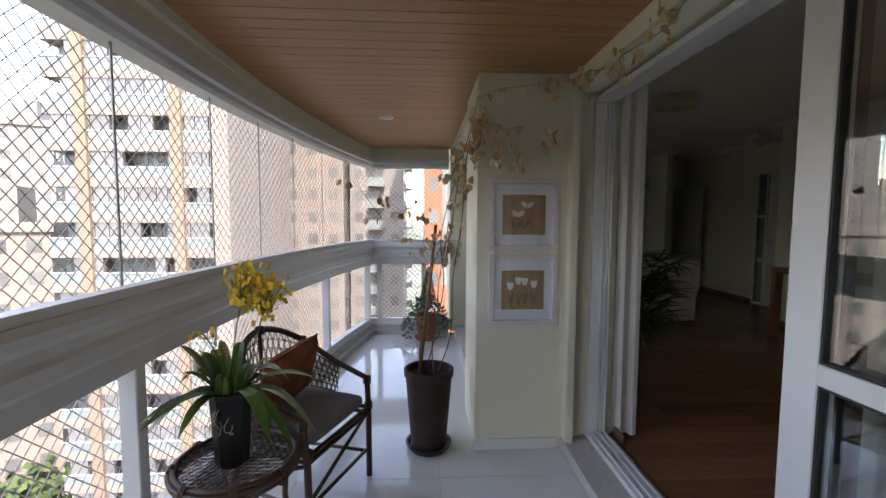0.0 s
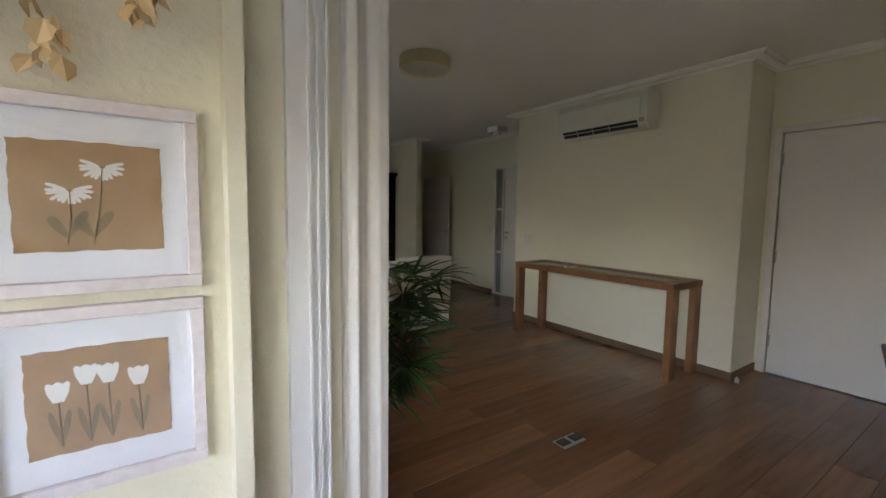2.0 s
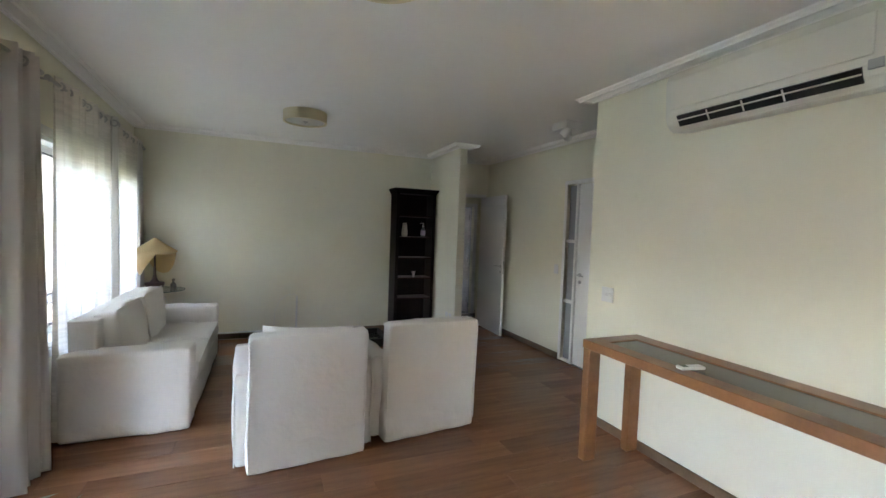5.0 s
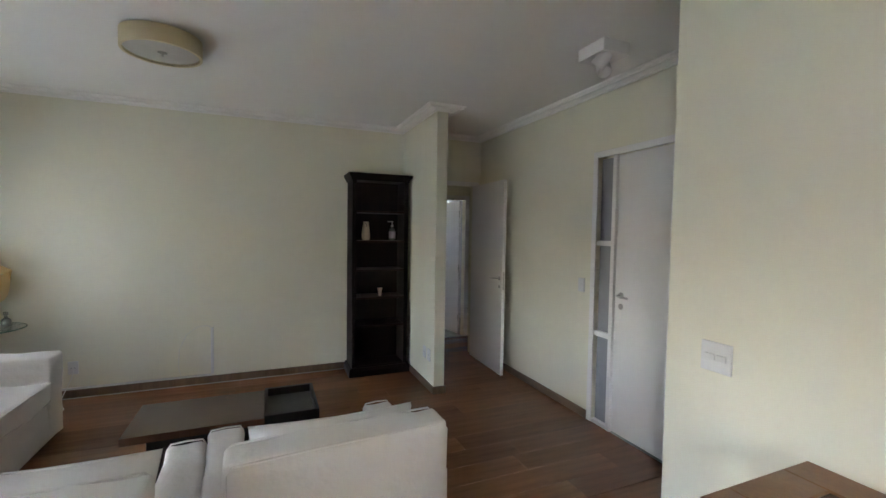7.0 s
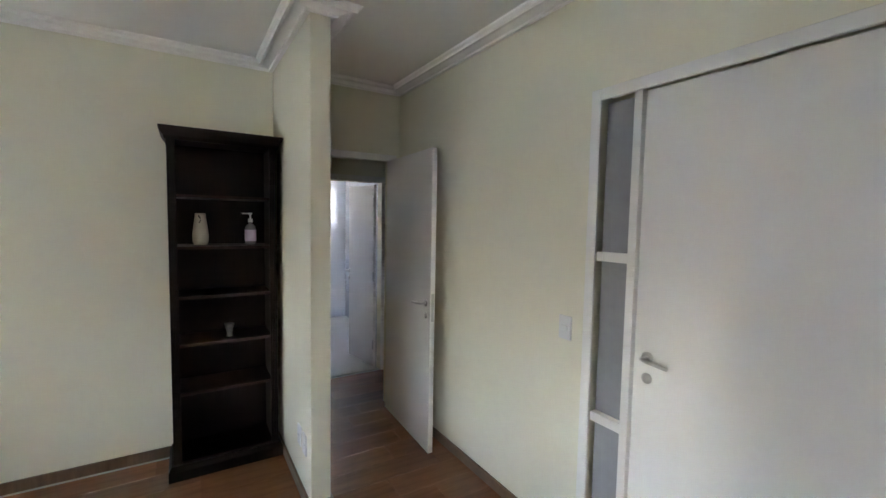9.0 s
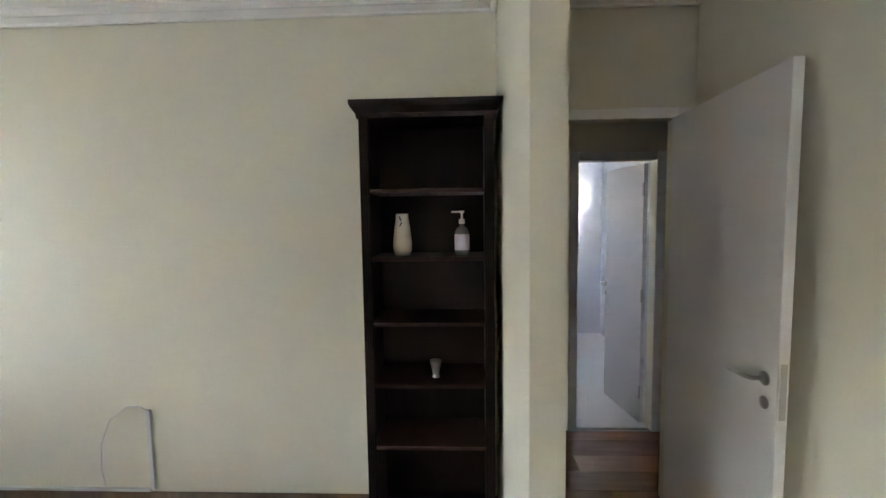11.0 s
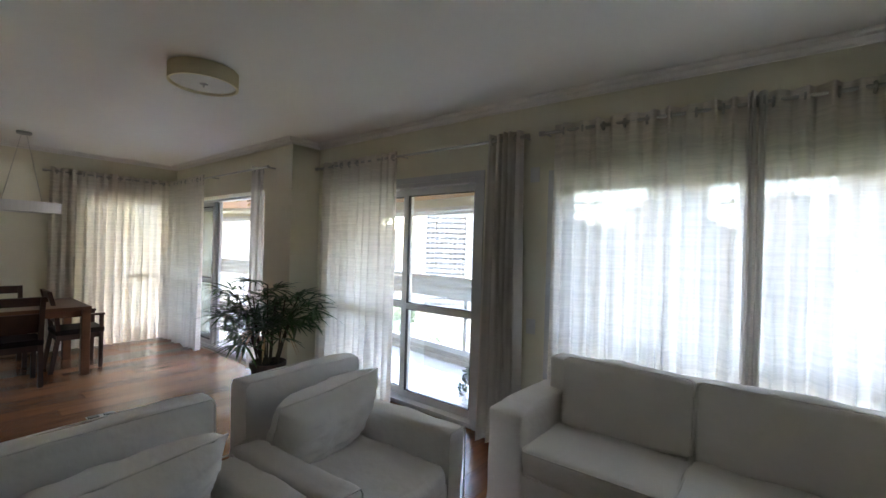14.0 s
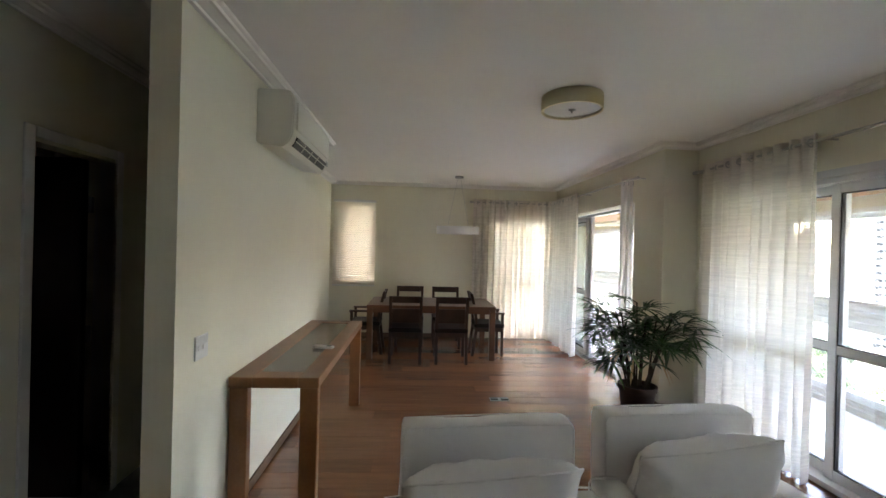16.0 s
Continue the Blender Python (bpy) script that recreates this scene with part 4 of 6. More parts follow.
def armchair(at, rz, label):
    """Origin at the middle of its foot; it faces its local +y."""
    t = thing("armchair", label, "armchair", group="armchairs", at=at, rz=rz)
    b = soft_box(0.73, 0.80, 0.34, 0.012, 0.008, 12, 0.007, 1)
    b.transform(pose(0, -0.075, 0.012))
    part("base", b, M_SLIP, t, smooth=True)
    b = soft_box(0.715, 0.13, 0.845, 0.014, 0.010, 14, 0.008, 2)
    b.transform(pose(0, -0.41, 0.02, 3, 0, 0))
    back = part("back", b, M_SLIP, t, smooth=True)
    for y_ in (-0.065, 0.065):
        piping([pose(0, -0.41, 0.02, 3, 0, 0) @ Vector(q) for q in ((-0.355, y_, 0.02), (-0.359, y_, 0.4), (-0.356, y_, 0.82), (-0.34, y_, 0.842), (-0.1, y_, 0.847), (0.15, y_, 0.846), (0.34, y_, 0.842), (0.356, y_, 0.82), (0.359, y_, 0.4), (0.355, y_, 0.02))], back)
    for s in (-1, 1):
        b = soft_box(0.15, 0.70, 0.59, 0.022, 0.012, 14, 0.008, 3 + s)
        b.transform(pose(s * 0.365, -0.02, 0.015))
        arm = part("arm", b, M_SLIP, t, smooth=True)
        for y_ in (0.335, -0.365):
            piping([(s * 0.365 + dx, y_, 0.02 + dz) for dx, dz in ((-0.072, 0), (-0.074, 0.3), (-0.072, 0.565), (-0.06, 0.588), (0, 0.592), (0.06, 0.588), (0.072, 0.565), (0.074, 0.3), (0.072, 0))], arm)
    b = soft_box(0.57, 0.66, 0.15, 0.045, 0.025, 12, 0.010, 6)
    b.transform(pose(0, 0.0, 0.31))
    part("seat_cushion", b, M_SLIP, t, smooth=True)
    return t


armchair((2.665, 5.735, 0), 3, "white slipcovered armchair nearer the windows, holding a loose pillow")
armchair((3.545, 5.86, 0), 4, "white slipcovered armchair beside its twin, holding a long pillow")


def pillow(at, rot, sx, sz, label, plump=0.135):
    t = thing("pillow", label, "pillow", group="pillows on the armchairs", at=at)
    t.matrix_basis = pose(*at, *rot)
    bm = bmesh.new()
    n = 22
    for sgn in (1, -1):
        g = [[bm.verts.new(((i / n - 0.5) * sx * (1 - 0.06 * (1 - (2 * j / n - 1) ** 2)), sgn * plump * (max(0, (1 - (2 * i / n - 1) ** 4) * (1 - (2 * j / n - 1) ** 4)) ** 0.6) + 0.018 * noise.noise((i * 0.28 + at[0] * 3, j * 0.5, sgn)) + 0.008 * noise.noise((i * 0.9, j * 1.1, sgn * 3 + at[0])), (j / n - 0.5) * sz * (1 - 0.08 * (1 - (2 * i / n - 1) ** 2)))) for j in range(n + 1)] for i in range(n + 1)]
        for i in range(n):
            for j in range(n):
                q = (g[i][j], g[i + 1][j], g[i + 1][j + 1], g[i][j + 1])
                bm.faces.new(q if sgn < 0 else q[::-1])
    bmesh.ops.remove_doubles(bm, verts=bm.verts, dist=0.004)
    cover = part("cover", bm, M_SLIP, t, smooth=True)
    piping([(sx / 2 * cx_, 0, sz / 2 * cz_) for cx_, cz_ in ((-0.99, -0.98), (-0.95, -0.5), (-0.94, 0), (-0.95, 0.5), (-0.99, 0.98), (-0.5, 0.94), (0, 0.92), (0.5, 0.94), (0.99, 0.98), (0.95, 0.5), (0.94, 0), (0.95, -0.5), (0.99, -0.98), (0.5, -0.94), (0, -0.92), (-0.5, -0.94), (-0.99, -0.98))], cover, 0.005)
    return t


pillow((2.70, 5.50, 0.635), (-26, 4, 4), 0.62, 0.44, "white cotton pillow slumped on the armchair")
pillow((3.60, 5.63, 0.62), (-28, 2, 5), 0.66, 0.40, "long white cotton pillow lying on the armchair")

sofa = thing("sofa", "white slipcovered two-seat sofa standing before the curtained window", "sofa", at=(1.53, 6.98, 0), rz=-90)
b = soft_box(1.90, 0.76, 0.30, 0.02, 0.008, 12, 0.007, 1)
b.transform(pose(0, 0, 0.012))
part("base", b, M_SLIP, sofa, smooth=True)
b = soft_box(1.72, 0.18, 0.81, 0.02, 0.008, 12, 0.007, 2)
b.transform(pose(0, -0.285, 0.015))
part("back", b, M_SLIP, sofa, smooth=True)


def rim(parent, sx, sy, z, m):
    """Piping round a cushion's edge."""
    pts = []
    r = 0.03
    for cx, cy, a0 in ((sx / 2 - r, sy / 2 - r, 0), (-sx / 2 + r, sy / 2 - r, 90), (-sx / 2 + r, -sy / 2 + r, 180), (sx / 2 - r, -sy / 2 + r, 270)):
        for q in range(4):
            a = radians(a0 + 30 * q)
            pts.append(m @ Vector((cx + r * math.cos(a), cy + r * math.sin(a), z + 0.004 * math.sin(a * 3 + sx * 9))))
    return piping(pts + pts[:1], parent, 0.0045)


for s in (-1, 1):
    b = soft_box(0.225, 0.77, 0.60, 0.025, 0.012, 10, 0.008, 3 + s)
    b.transform(pose(s * 0.867, 0.005, 0.015))
    part("arm", b, M_SLIP, sofa, smooth=True)
    MS = pose(s * 0.376, 0.09, 0.295 + (s < 0) * 0.008, 0, 0, s * 1.0)
    b = soft_box(0.745, 0.62, 0.15, 0.022, 0.018, 12, 0.012, 7 + s)
    b.transform(MS)
    c = part("seat_cushion", b, M_SLIP, sofa, smooth=True)
    rim(c, 0.755, 0.632, 0.143, MS)
    rim(c, 0.755, 0.632, 0.012, MS)
    MS = pose(s * 0.365, -0.125, 0.44, 9 + s, 0, 0)
    b = soft_box(0.70, 0.15, 0.41, 0.022, 0.03, 12, 0.012, 11 + s)
    b.transform(MS)
    c = part("back_cushion", b, M_SLIP, sofa, smooth=True)
    rim(c, 0.71, 0.42, -0.068, MS @ Matrix.Translation((0, 0, 0.205)) @ pose(0, 0, 0, 90, 0, 0))

# console
CY0, CY1 = 2.915, 4.76
con = thing("console_table", "long narrow oak console table with an inset glass top", "console table", at=(0, 0, 0))
b = bmesh.new()
for q in ((4.43, 4.545, CY0, CY1), (4.80, 4.931, CY0, CY1), (4.545, 4.80, CY0, CY0 + 0.12), (4.545, 4.80, CY1 - 0.12, CY1)):
    box(b, *q, 0.775, 0.835, 0.004)
part("tabletop", b, M_OAK, con)
bx("glass_inset", mat("dark_glass", (0.075, 0.042, 0.025), 0.14, var=0.3, spec=0.35), con, 4.547, 4.798, CY0 + 0.122, CY1 - 0.122, 0.80, 0.829)
for ya in (CY0 + 0.004, CY1 - 0.064):
    for xa in (4.435, 4.825):
        bx("leg", M_OAK, con, xa, xa + 0.10, ya, ya + 0.06, 0, 0.775, 0.004)
rem = thing("remote_control", "cream remote control lying on the console table", "remote control", at=(4.56, 4.06, 0.8355), rz=78)
bx("body", M_PLASTIC, rem, -0.025, 0.025, -0.075, 0.075, 0, 0.018, 0.006, seg=2)
bx("display", mat("lcd", (0.25, 0.27, 0.24), 0.2), rem, -0.018, 0.018, 0.025, 0.06, 0.018, 0.0195)

# bookcase
bc = thing("bookcase", "tall narrow dark walnut bookcase with five shelves, nearly empty", "bookcase")
X0, X1, Y0_, Y1_ = 4.15, 4.748, 8.375, 8.684
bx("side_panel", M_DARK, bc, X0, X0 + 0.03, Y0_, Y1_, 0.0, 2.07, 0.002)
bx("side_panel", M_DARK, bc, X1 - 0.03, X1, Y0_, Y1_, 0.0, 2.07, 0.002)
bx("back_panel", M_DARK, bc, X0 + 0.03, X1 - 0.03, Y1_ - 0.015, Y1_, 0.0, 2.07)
for x in (X0 - 0.003, X1 - 0.042):
    b = bmesh.new()
    box(b, x, x + 0.045, Y0_ - 0.014, Y0_ - 0.001, 0.10, 2.07, 0.003)
    for q in (0.010, 0.020, 0.030):
        box(b, x + q, x + q + 0.005, Y0_ - 0.019, Y0_ - 0.013, 0.14, 2.03)
    part("pilaster", b, M_DARK, bc)
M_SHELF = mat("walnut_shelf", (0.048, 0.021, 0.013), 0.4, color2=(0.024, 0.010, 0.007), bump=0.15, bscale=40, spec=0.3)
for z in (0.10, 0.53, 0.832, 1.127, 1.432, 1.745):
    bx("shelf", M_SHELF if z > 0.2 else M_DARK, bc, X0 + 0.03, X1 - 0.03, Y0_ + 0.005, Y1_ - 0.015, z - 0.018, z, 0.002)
b = bmesh.new()
extr(b, [(0, 0), (0.012, 0.0), (0.016, 0.02), (0.034, 0.045), (0.04, 0.06), (0.04, 0.075), (0, 0.075)], [(X1, Y1_, 2.06), (X1, Y0_, 2.06), (X0, Y0_, 2.06), (X0, Y1_, 2.06)][::-1])
part("cornice", b, M_DARK, bc)
bx("top", M_DARK, bc, X0, X1, Y0_, Y1_, 2.07, 2.134)
b = bmesh.new()
extr(b, [(0, 0), (0.03, 0.0), (0.03, 0.06), (0.015, 0.09), (0, 0.09)], [(X1, Y1_, 0), (X1, Y0_, 0), (X0, Y0_, 0), (X0, Y1_, 0)][::-1])
part("plinth", b, M_DARK, bc)

# dining table and chairs
TX0, TX1, TY0, TY1 = 2.76, 4.58, 0.28, 1.28
dt = thing("dining_table", "rectangular walnut dining table with square legs", "dining table")
bx("tabletop", M_TABLE, dt, TX0, TX1, TY0, TY1, 0.725, 0.765, 0.004)
for q in ((TX0 + 0.08, TX1 - 0.08, TY0 + 0.02, TY0 + 0.045), (TX0 + 0.08, TX1 - 0.08, TY1 - 0.045, TY1 - 0.02), (TX0 + 0.02, TX0 + 0.045, TY0 + 0.08, TY1 - 0.08), (TX1 - 0.045, TX1 - 0.02, TY0 + 0.08, TY1 - 0.08)):
    bx("apron", M_TABLE, dt, *q, 0.66, 0.725)
for x in (TX0 + 0.005, TX1 - 0.085):
    for y in (TY0 + 0.005, TY1 - 0.085):
        bx("leg", M_TABLE, dt, x, x + 0.08, y, y + 0.08, 0, 0.725, 0.004)


def dining_chair(arms):
    t = thing("dining_chair", "dark walnut dining chair " + ("with arms at the head of the table" if arms else "with an open slot in its back"), "chair", group="dining chairs")
    bx("seat", M_DARK, t, -0.23, 0.23, -0.22, 0.22, 0.42, 0.48, 0.015, seg=2)
    bx("seat_rail", M_CHAIR, t, -0.21, 0.21, -0.205, 0.205, 0.36, 0.42)
    for x in (-0.225, 0.185):
        b = bmesh.new()
        box(b, x, x + 0.04, 0.17, 0.21, 0, 0.62 if arms else 0.42, 0.004)
        part("leg", b, M_CHAIR, t)
        b = bmesh.new()
        for (ya, za), (yb, zb) in zip(((-0.27, 0.0), (-0.21, 0.42), (-0.235, 0.65)), ((-0.21, 0.42), (-0.235, 0.65), (-0.30, 0.92))):
            v = [b.verts.new(p) for p in ((x, ya, za), (x + 0.04, ya, za), (x + 0.04, ya + 0.04, za), (x, ya + 0.04, za), (x, yb, zb), (x + 0.04, yb, zb), (x + 0.04, yb + 0.04, zb), (x, yb + 0.04, zb))]
            for f in ((0, 3, 2, 1), (4, 5, 6, 7), (0, 1, 5, 4), (1, 2, 6, 5), (2, 3, 7, 6), (3, 0, 4, 7)):
                b.faces.new([v[i] for i in f])
        part("back_leg", b, M_CHAIR, t)
        if arms:
            bx("arm", M_CHAIR, t, x - 0.01, x + 0.05, -0.22, 0.22, 0.62, 0.645, 0.004)
    for za, zb, yo in ((0.55, 0.75, -0.235), (0.83, 0.92, -0.285)):
        bx("back_slat", M_CHAIR, t, -0.185, 0.185, -0.01, 0.012, -(zb - za) / 2, (zb - za) / 2, 0.003, Matrix.Translation((0, yo + 0.02, (za + zb) / 2)) @ pose(0, 0, 0, 12, 0, 0))
    return t


c0 = dining_chair(False)
c0.matrix_basis = pose(4.03, 1.22, 0, 0, 0, 180)
copy_thing(c0, pose(3.40, 1.22, 0, 0, 0, 180))
copy_thing(c0, pose(3.40, 0.28, 0))
copy_thing(c0, pose(4.00, 0.26, 0))
c1 = dining_chair(True)
c1.matrix_basis = pose(2.80, 0.80, 0, 0, 0, 90)
copy_thing(c1, pose(4.64, 0.76, 0, 0, 0, -90))

# ---- fixtures of the rooms ----
ac = thing("air_conditioner", "cream split air conditioner high on the wall above the console", "air conditioner", at=(0, 0.03, 0.005))
b = bmesh.new()
prof = [(KX - 0.002, 2.225), (4.77, 2.205), (4.725, 2.24), (4.705, 2.29), (4.695, 2.50), (4.715, 2.555), (4.75, 2.57), (KX - 0.002, 2.57)]
for ya, yb, mt in ((3.37, 4.41, 0),):
    v0 = [b.verts.new((x, ya, z)) for x, z in prof]
    v1 = [b.verts.new((x, yb, z)) for x, z in prof]
    for i in range(len(prof)):
        b.faces.new((v0[i], v1[i], v1[(i + 1) % len(prof)], v0[(i + 1) % len(prof)]))
    b.faces.new(v0)
    b.faces.new(v1[::-1])
bmesh.ops.bevel(b, geom=[e for e in b.edges], offset=0.008, segments=2, affect="EDGES")
bmesh.ops.recalc_face_normals(b, faces=b.faces)
M_ACP = mat("cream_plastic", (0.70, 0.68, 0.60), 0.35, var=0.03)
part("body", b, M_ACP, ac, smooth=False)
bx("front_panel", M_ACP, ac, 4.687, 4.698, 3.42, 4.36, 2.325, 2.505, 0.004)
MV = Matrix.Translation((4.722, 0, 2.26)) @ pose(0, 0, 0, 0, -32, 0)
bx("outlet", M_BLACK, ac, -0.012, 0.006, 3.46, 4.32, -0.034, 0.034, 0, MV)
for z in (0.006,):
    bx("louvre", M_ACP, ac, -0.020, -0.010, 3.46, 4.32, z - 0.002, z + 0.004, 0, MV)
for y in (3.75, 3.94, 4.13):
    bx("louvre_stay", M_ACP, ac, -0.018, -0.012, y, y + 0.006, -0.03, 0.03, 0, MV)
bx("display", M_ALUD, ac, 4.700, 4.712, 3.39, 3.44, 2.27, 2.31)


def ceiling_lamp(x, y):
    t = thing("ceiling_light", "round cream fabric ceiling light with an opal underside", "ceiling light", "ceiling lights", at=(x, y, H))
    b = bmesh.new()
    lathe(b, [(0.195, -0.012), (0.21, -0.012), (0.21, -0.112), (0.195, -0.112), (0.195, -0.012)], 48)
    part("shade", b, M_CREAM, t, smooth=False)
    b = bmesh.new()
    lathe(b, [(0.194, -0.098), (0.12, -0.101), (0, -0.102)], 40)
    part("diffuser", b, M_OPAL, t, smooth=True)
    b = bmesh.new()
    lathe(b, [(0, 0), (0.10, 0), (0.10, -0.02), (0, -0.02)], 32)
    part("ceiling_plate", b, M_WHITE, t)
    b = bmesh.new()
    lathe(b, [(0.026, -0.1025), (0.026, -0.108), (0.006, -0.112), (0.006, -0.125), (0, -0.127)], 18)
    part("knob", b, M_STEEL, t, smooth=True)
    return t


ceiling_lamp(2.83, 4.26)
ceiling_lamp(2.76, 7.02)

sp = thing("ceiling_spotlight", "white box ceiling fixture with two tilted spot heads", "spotlight", at=(5.24, 6.05, H))
bx("housing", M_WHITE, sp, -0.10, 0.10, -0.11, 0.11, -0.075, 0.0, 0.003)
for sx, rr in ((-0.05, (35, 25, 0)), (0.05, (-30, 20, 0))):
    b = bmesh.new()
    lathe(b, [(0, 0.05), (0.035, 0.05), (0.042, 0.02), (0.045, -0.05), (0.038, -0.05), (0.034, 0.0), (0, 0.005)], 22)
    b.transform(pose(sx, sx, -0.10, *rr))
    part("spot_head", b, M_WHITE, sp, smooth=True)

pl = thing("pendant_lamp", "white oval pendant lamp hanging on thin wires over the dining table", "pendant lamp", at=(3.28, 0.72, 0))
b = bmesh.new()
ring = []
for k in range(41):
    a = k / 40 * 2 * math.pi
    ring.append((0.33 * math.cos(a), 0.16 * math.sin(a), 1.80))
extr(b, [(-0.006, 0), (0, 0), (0.0, 0.12), (-0.006, 0.12)], [(x * 1.0, y, z) for x, y, z in ring[:-1]], True)
part("shade", b, mat("white_shade", (0.75, 0.74, 0.72), 0.6, var=0.02), pl)
bx("diffuser", M_OPAL, pl, -0.22, 0.22, -0.10, 0.10, 1.806, 1.812)
for x in (-0.02, 0.02):
    b = bmesh.new()
    tube(b, [(x, 0, H - 0.02), (x * 8, 0, 1.93)], 0.0022, 5)
    part("wire", b, M_STEEL, pl)
b = bmesh.new()
lathe(b, [(0, 0), (0.065, 0), (0.065, -0.025), (0, -0.025)], 24, (0, 0, H))
part("canopy", b, M_ALUD, pl)

ds = thing("recessed_spotlight", "small round white recessed spotlight in the boarded balcony ceiling", "spotlight", at=(-0.13, 3.545, BC))
b = bmesh.new()
lathe(b, [(0.045, -0.004), (0.062, -0.008), (0.068, 0.0), (0.045, 0.0)], 30)
part("ring", b, M_WHITE, ds, smooth=True)
b = bmesh.new()
lathe(b, [(0.045, -0.002), (0.02, 0.0), (0, 0.0)], 24)
part("lamp_glass", b, M_OPAL, ds)


def switch_plate(x, y, z, rz, n=2, label="white double light switch plate on the cream wall", nm="light_switch"):
    t = thing(nm, label, "switch" if nm == "light_switch" else "socket", at=(x, y, z), rz=rz)
    w = 0.06 if n > 1 else 0.038
    bx("plate", M_PLASTIC, t, -w, w, -0.009, 0, -0.058, 0.058, 0.003, seg=2)
    if nm == "light_switch":
        for k in range(n):
            c = (k - (n - 1) / 2) * 0.045
            bx("rocker", M_PLASTIC, t, c - 0.02, c + 0.02, -0.014, -0.0092, -0.012, 0.012, 0.002)
    else:
        for c in (-0.012, 0.012):
            bx("pin_hole", M_BLACK, t, c - 0.0025, c + 0.0025, -0.0096, -0.0091, -0.003, 0.003)
    return t


switch_plate(KX, 5.065, 1.08, -90)
switch_plate(RX, 6.82, 1.11, -90, 1, "white single light switch plate beside the service door")
switch_plate(4.79, 7.90, 0.34, -90, 1, "small white wall socket on the narrow wall", "socket")
switch_plate(4.79, 7.78, 0.34, -90, 1, "white blank socket plate low on the narrow wall", "socket")
so = switch_plate(1.73, BY, 0.27, 0, 1, "white wall socket by the side table with a plug", "socket")
switch_plate(1.62, BY, 0.30, 0, 1, "white socket plate near the window corner", "socket")
switch_plate(WX, 5.83, 0.95, 90, 1, "white light switch beside the sand-coloured curtain")
switch_plate(WX, 5.83, 2.12, 90, 1, "white blank plate high beside the curtain")

cd = thing("cable_conduit", "white plastic cable duct with a thin cable arching from its top", "cable duct")
bx("duct", M_PLASTIC, cd, 2.818, 2.842, BY - 0.018, BY, 0.09, 0.555, 0.002)
bx("duct", M_PLASTIC, cd, 1.58, 2.817, BY - 0.018, BY, 0.0745, 0.092, 0.002)
b = bmesh.new()
tube(b, [(2.83, BY - 0.016, 0.55), (2.79, BY - 0.02, 0.58), (2.71, BY - 0.02, 0.575), (2.61, BY - 0.02, 0.50), (2.55, BY - 0.02, 0.36), (2.54, BY - 0.02, 0.2), (2.56, BY - 0.02, 0.10)], 0.003, 6)
part("cable", b, M_PLASTIC, cd)
fb = thing("floor_box", "open dark floor socket box with raised lids in the plank floor", "floor socket", at=(2.99, 2.78, 0.0))
bx("plate", M_ALUD, fb, -0.10, 0.10, -0.05, 0.05, 0.0005, 0.004, 0.001)
for sx in (-0.055, 0.055):
    bx("cover", M_BLACK, fb, sx - 0.038, sx + 0.038, -0.03, 0.03, 0.0042, 0.014, 0.002)
dst = thing("door_stop", "small white plastic cylinder on the floor at the wall corner", "door stop", at=(4.93, 2.60, 0.0))
b = bmesh.new()
lathe(b, [(0, 0), (0.018, 0), (0.016, 0.035), (0.008, 0.04), (0.008, 0.05), (0, 0.05)], 18)
part("body", b, M_PLASTIC, dst, smooth=True)

# ---- things in the bookcase ----
vs = thing("vase", "cream ceramic vase with leaf-shaped cut-outs on the bookcase shelf", "vase", at=(4.316, 8.50, 1.4325))
vs.scale = (0.86, 0.86, 0.94)
b = bmesh.new()
lathe(b, [(0, 0), (0.042, 0.002), (0.052, 0.03), (0.053, 0.07), (0.044, 0.14), (0.036, 0.19), (0.034, 0.215), (0.030, 0.215), (0.032, 0.18), (0.040, 0.10), (0, 0.02)], 32)
part("body", b, mat("cream_ceramic", (0.60, 0.55, 0.44), 0.4, var=0.1, scale=20), vs, smooth=True)
for a, z, r in ((-95, 0.16, 30), (-80, 0.13, -40), (-110, 0.11, 50), (-100, 0.19, -30)):
    bx("cut_out", M_BLACK, vs, -0.004, 0.004, -0.002, 0.002, -0.013, 0.013, 0.0015, Matrix.Rotation(radians(a + 90), 4, "Z") @ Matrix.Translation((0, -0.0435 + (z - 0.11) * 0.09, z)) @ pose(0, 0, 0, -6, r, 0))
sp_ = thing("soap_bottle", "clear pump bottle with a white label and a violet side label", "bottle", at=(4.605, 8.49, 1.4325))
b = bmesh.new()
lathe(b, [(0, 0), (0.032, 0.001), (0.035, 0.008), (0.035, 0.11), (0.026, 0.13), (0.012, 0.138), (0.012, 0.15), (0, 0.15)], 26)
part("bottle", b, mat("clear_plastic", (0.55, 0.55, 0.55), 0.1, trans=0.6), sp_, smooth=True)
b = bmesh.new()
for z0_, z1_, r_ in ((0.025, 0.10, 0.0357),):
    n = 24
    lo = [b.verts.new((r_ * math.cos(2 * math.pi * k / n), r_ * math.sin(2 * math.pi * k / n), z0_)) for k in range(n)]
    hi = [b.verts.new((r_ * math.cos(2 * math.pi * k / n), r_ * math.sin(2 * math.pi * k / n), z1_)) for k in range(n)]
    for k in range(n):
        b.faces.new((lo[k], lo[(k + 1) % n], hi[(k + 1) % n], hi[k]))
part("label", b, mat("paper_label", (0.70, 0.62, 0.72), 0.5, var=0.25, scale=25), sp_)
b = bmesh.new()
lathe(b, [(0, 0.15), (0.014, 0.15), (0.014, 0.172), (0.005, 0.174), (0.005, 0.20), (0.012, 0.202), (0.012, 0.212), (0, 0.212)], 16)
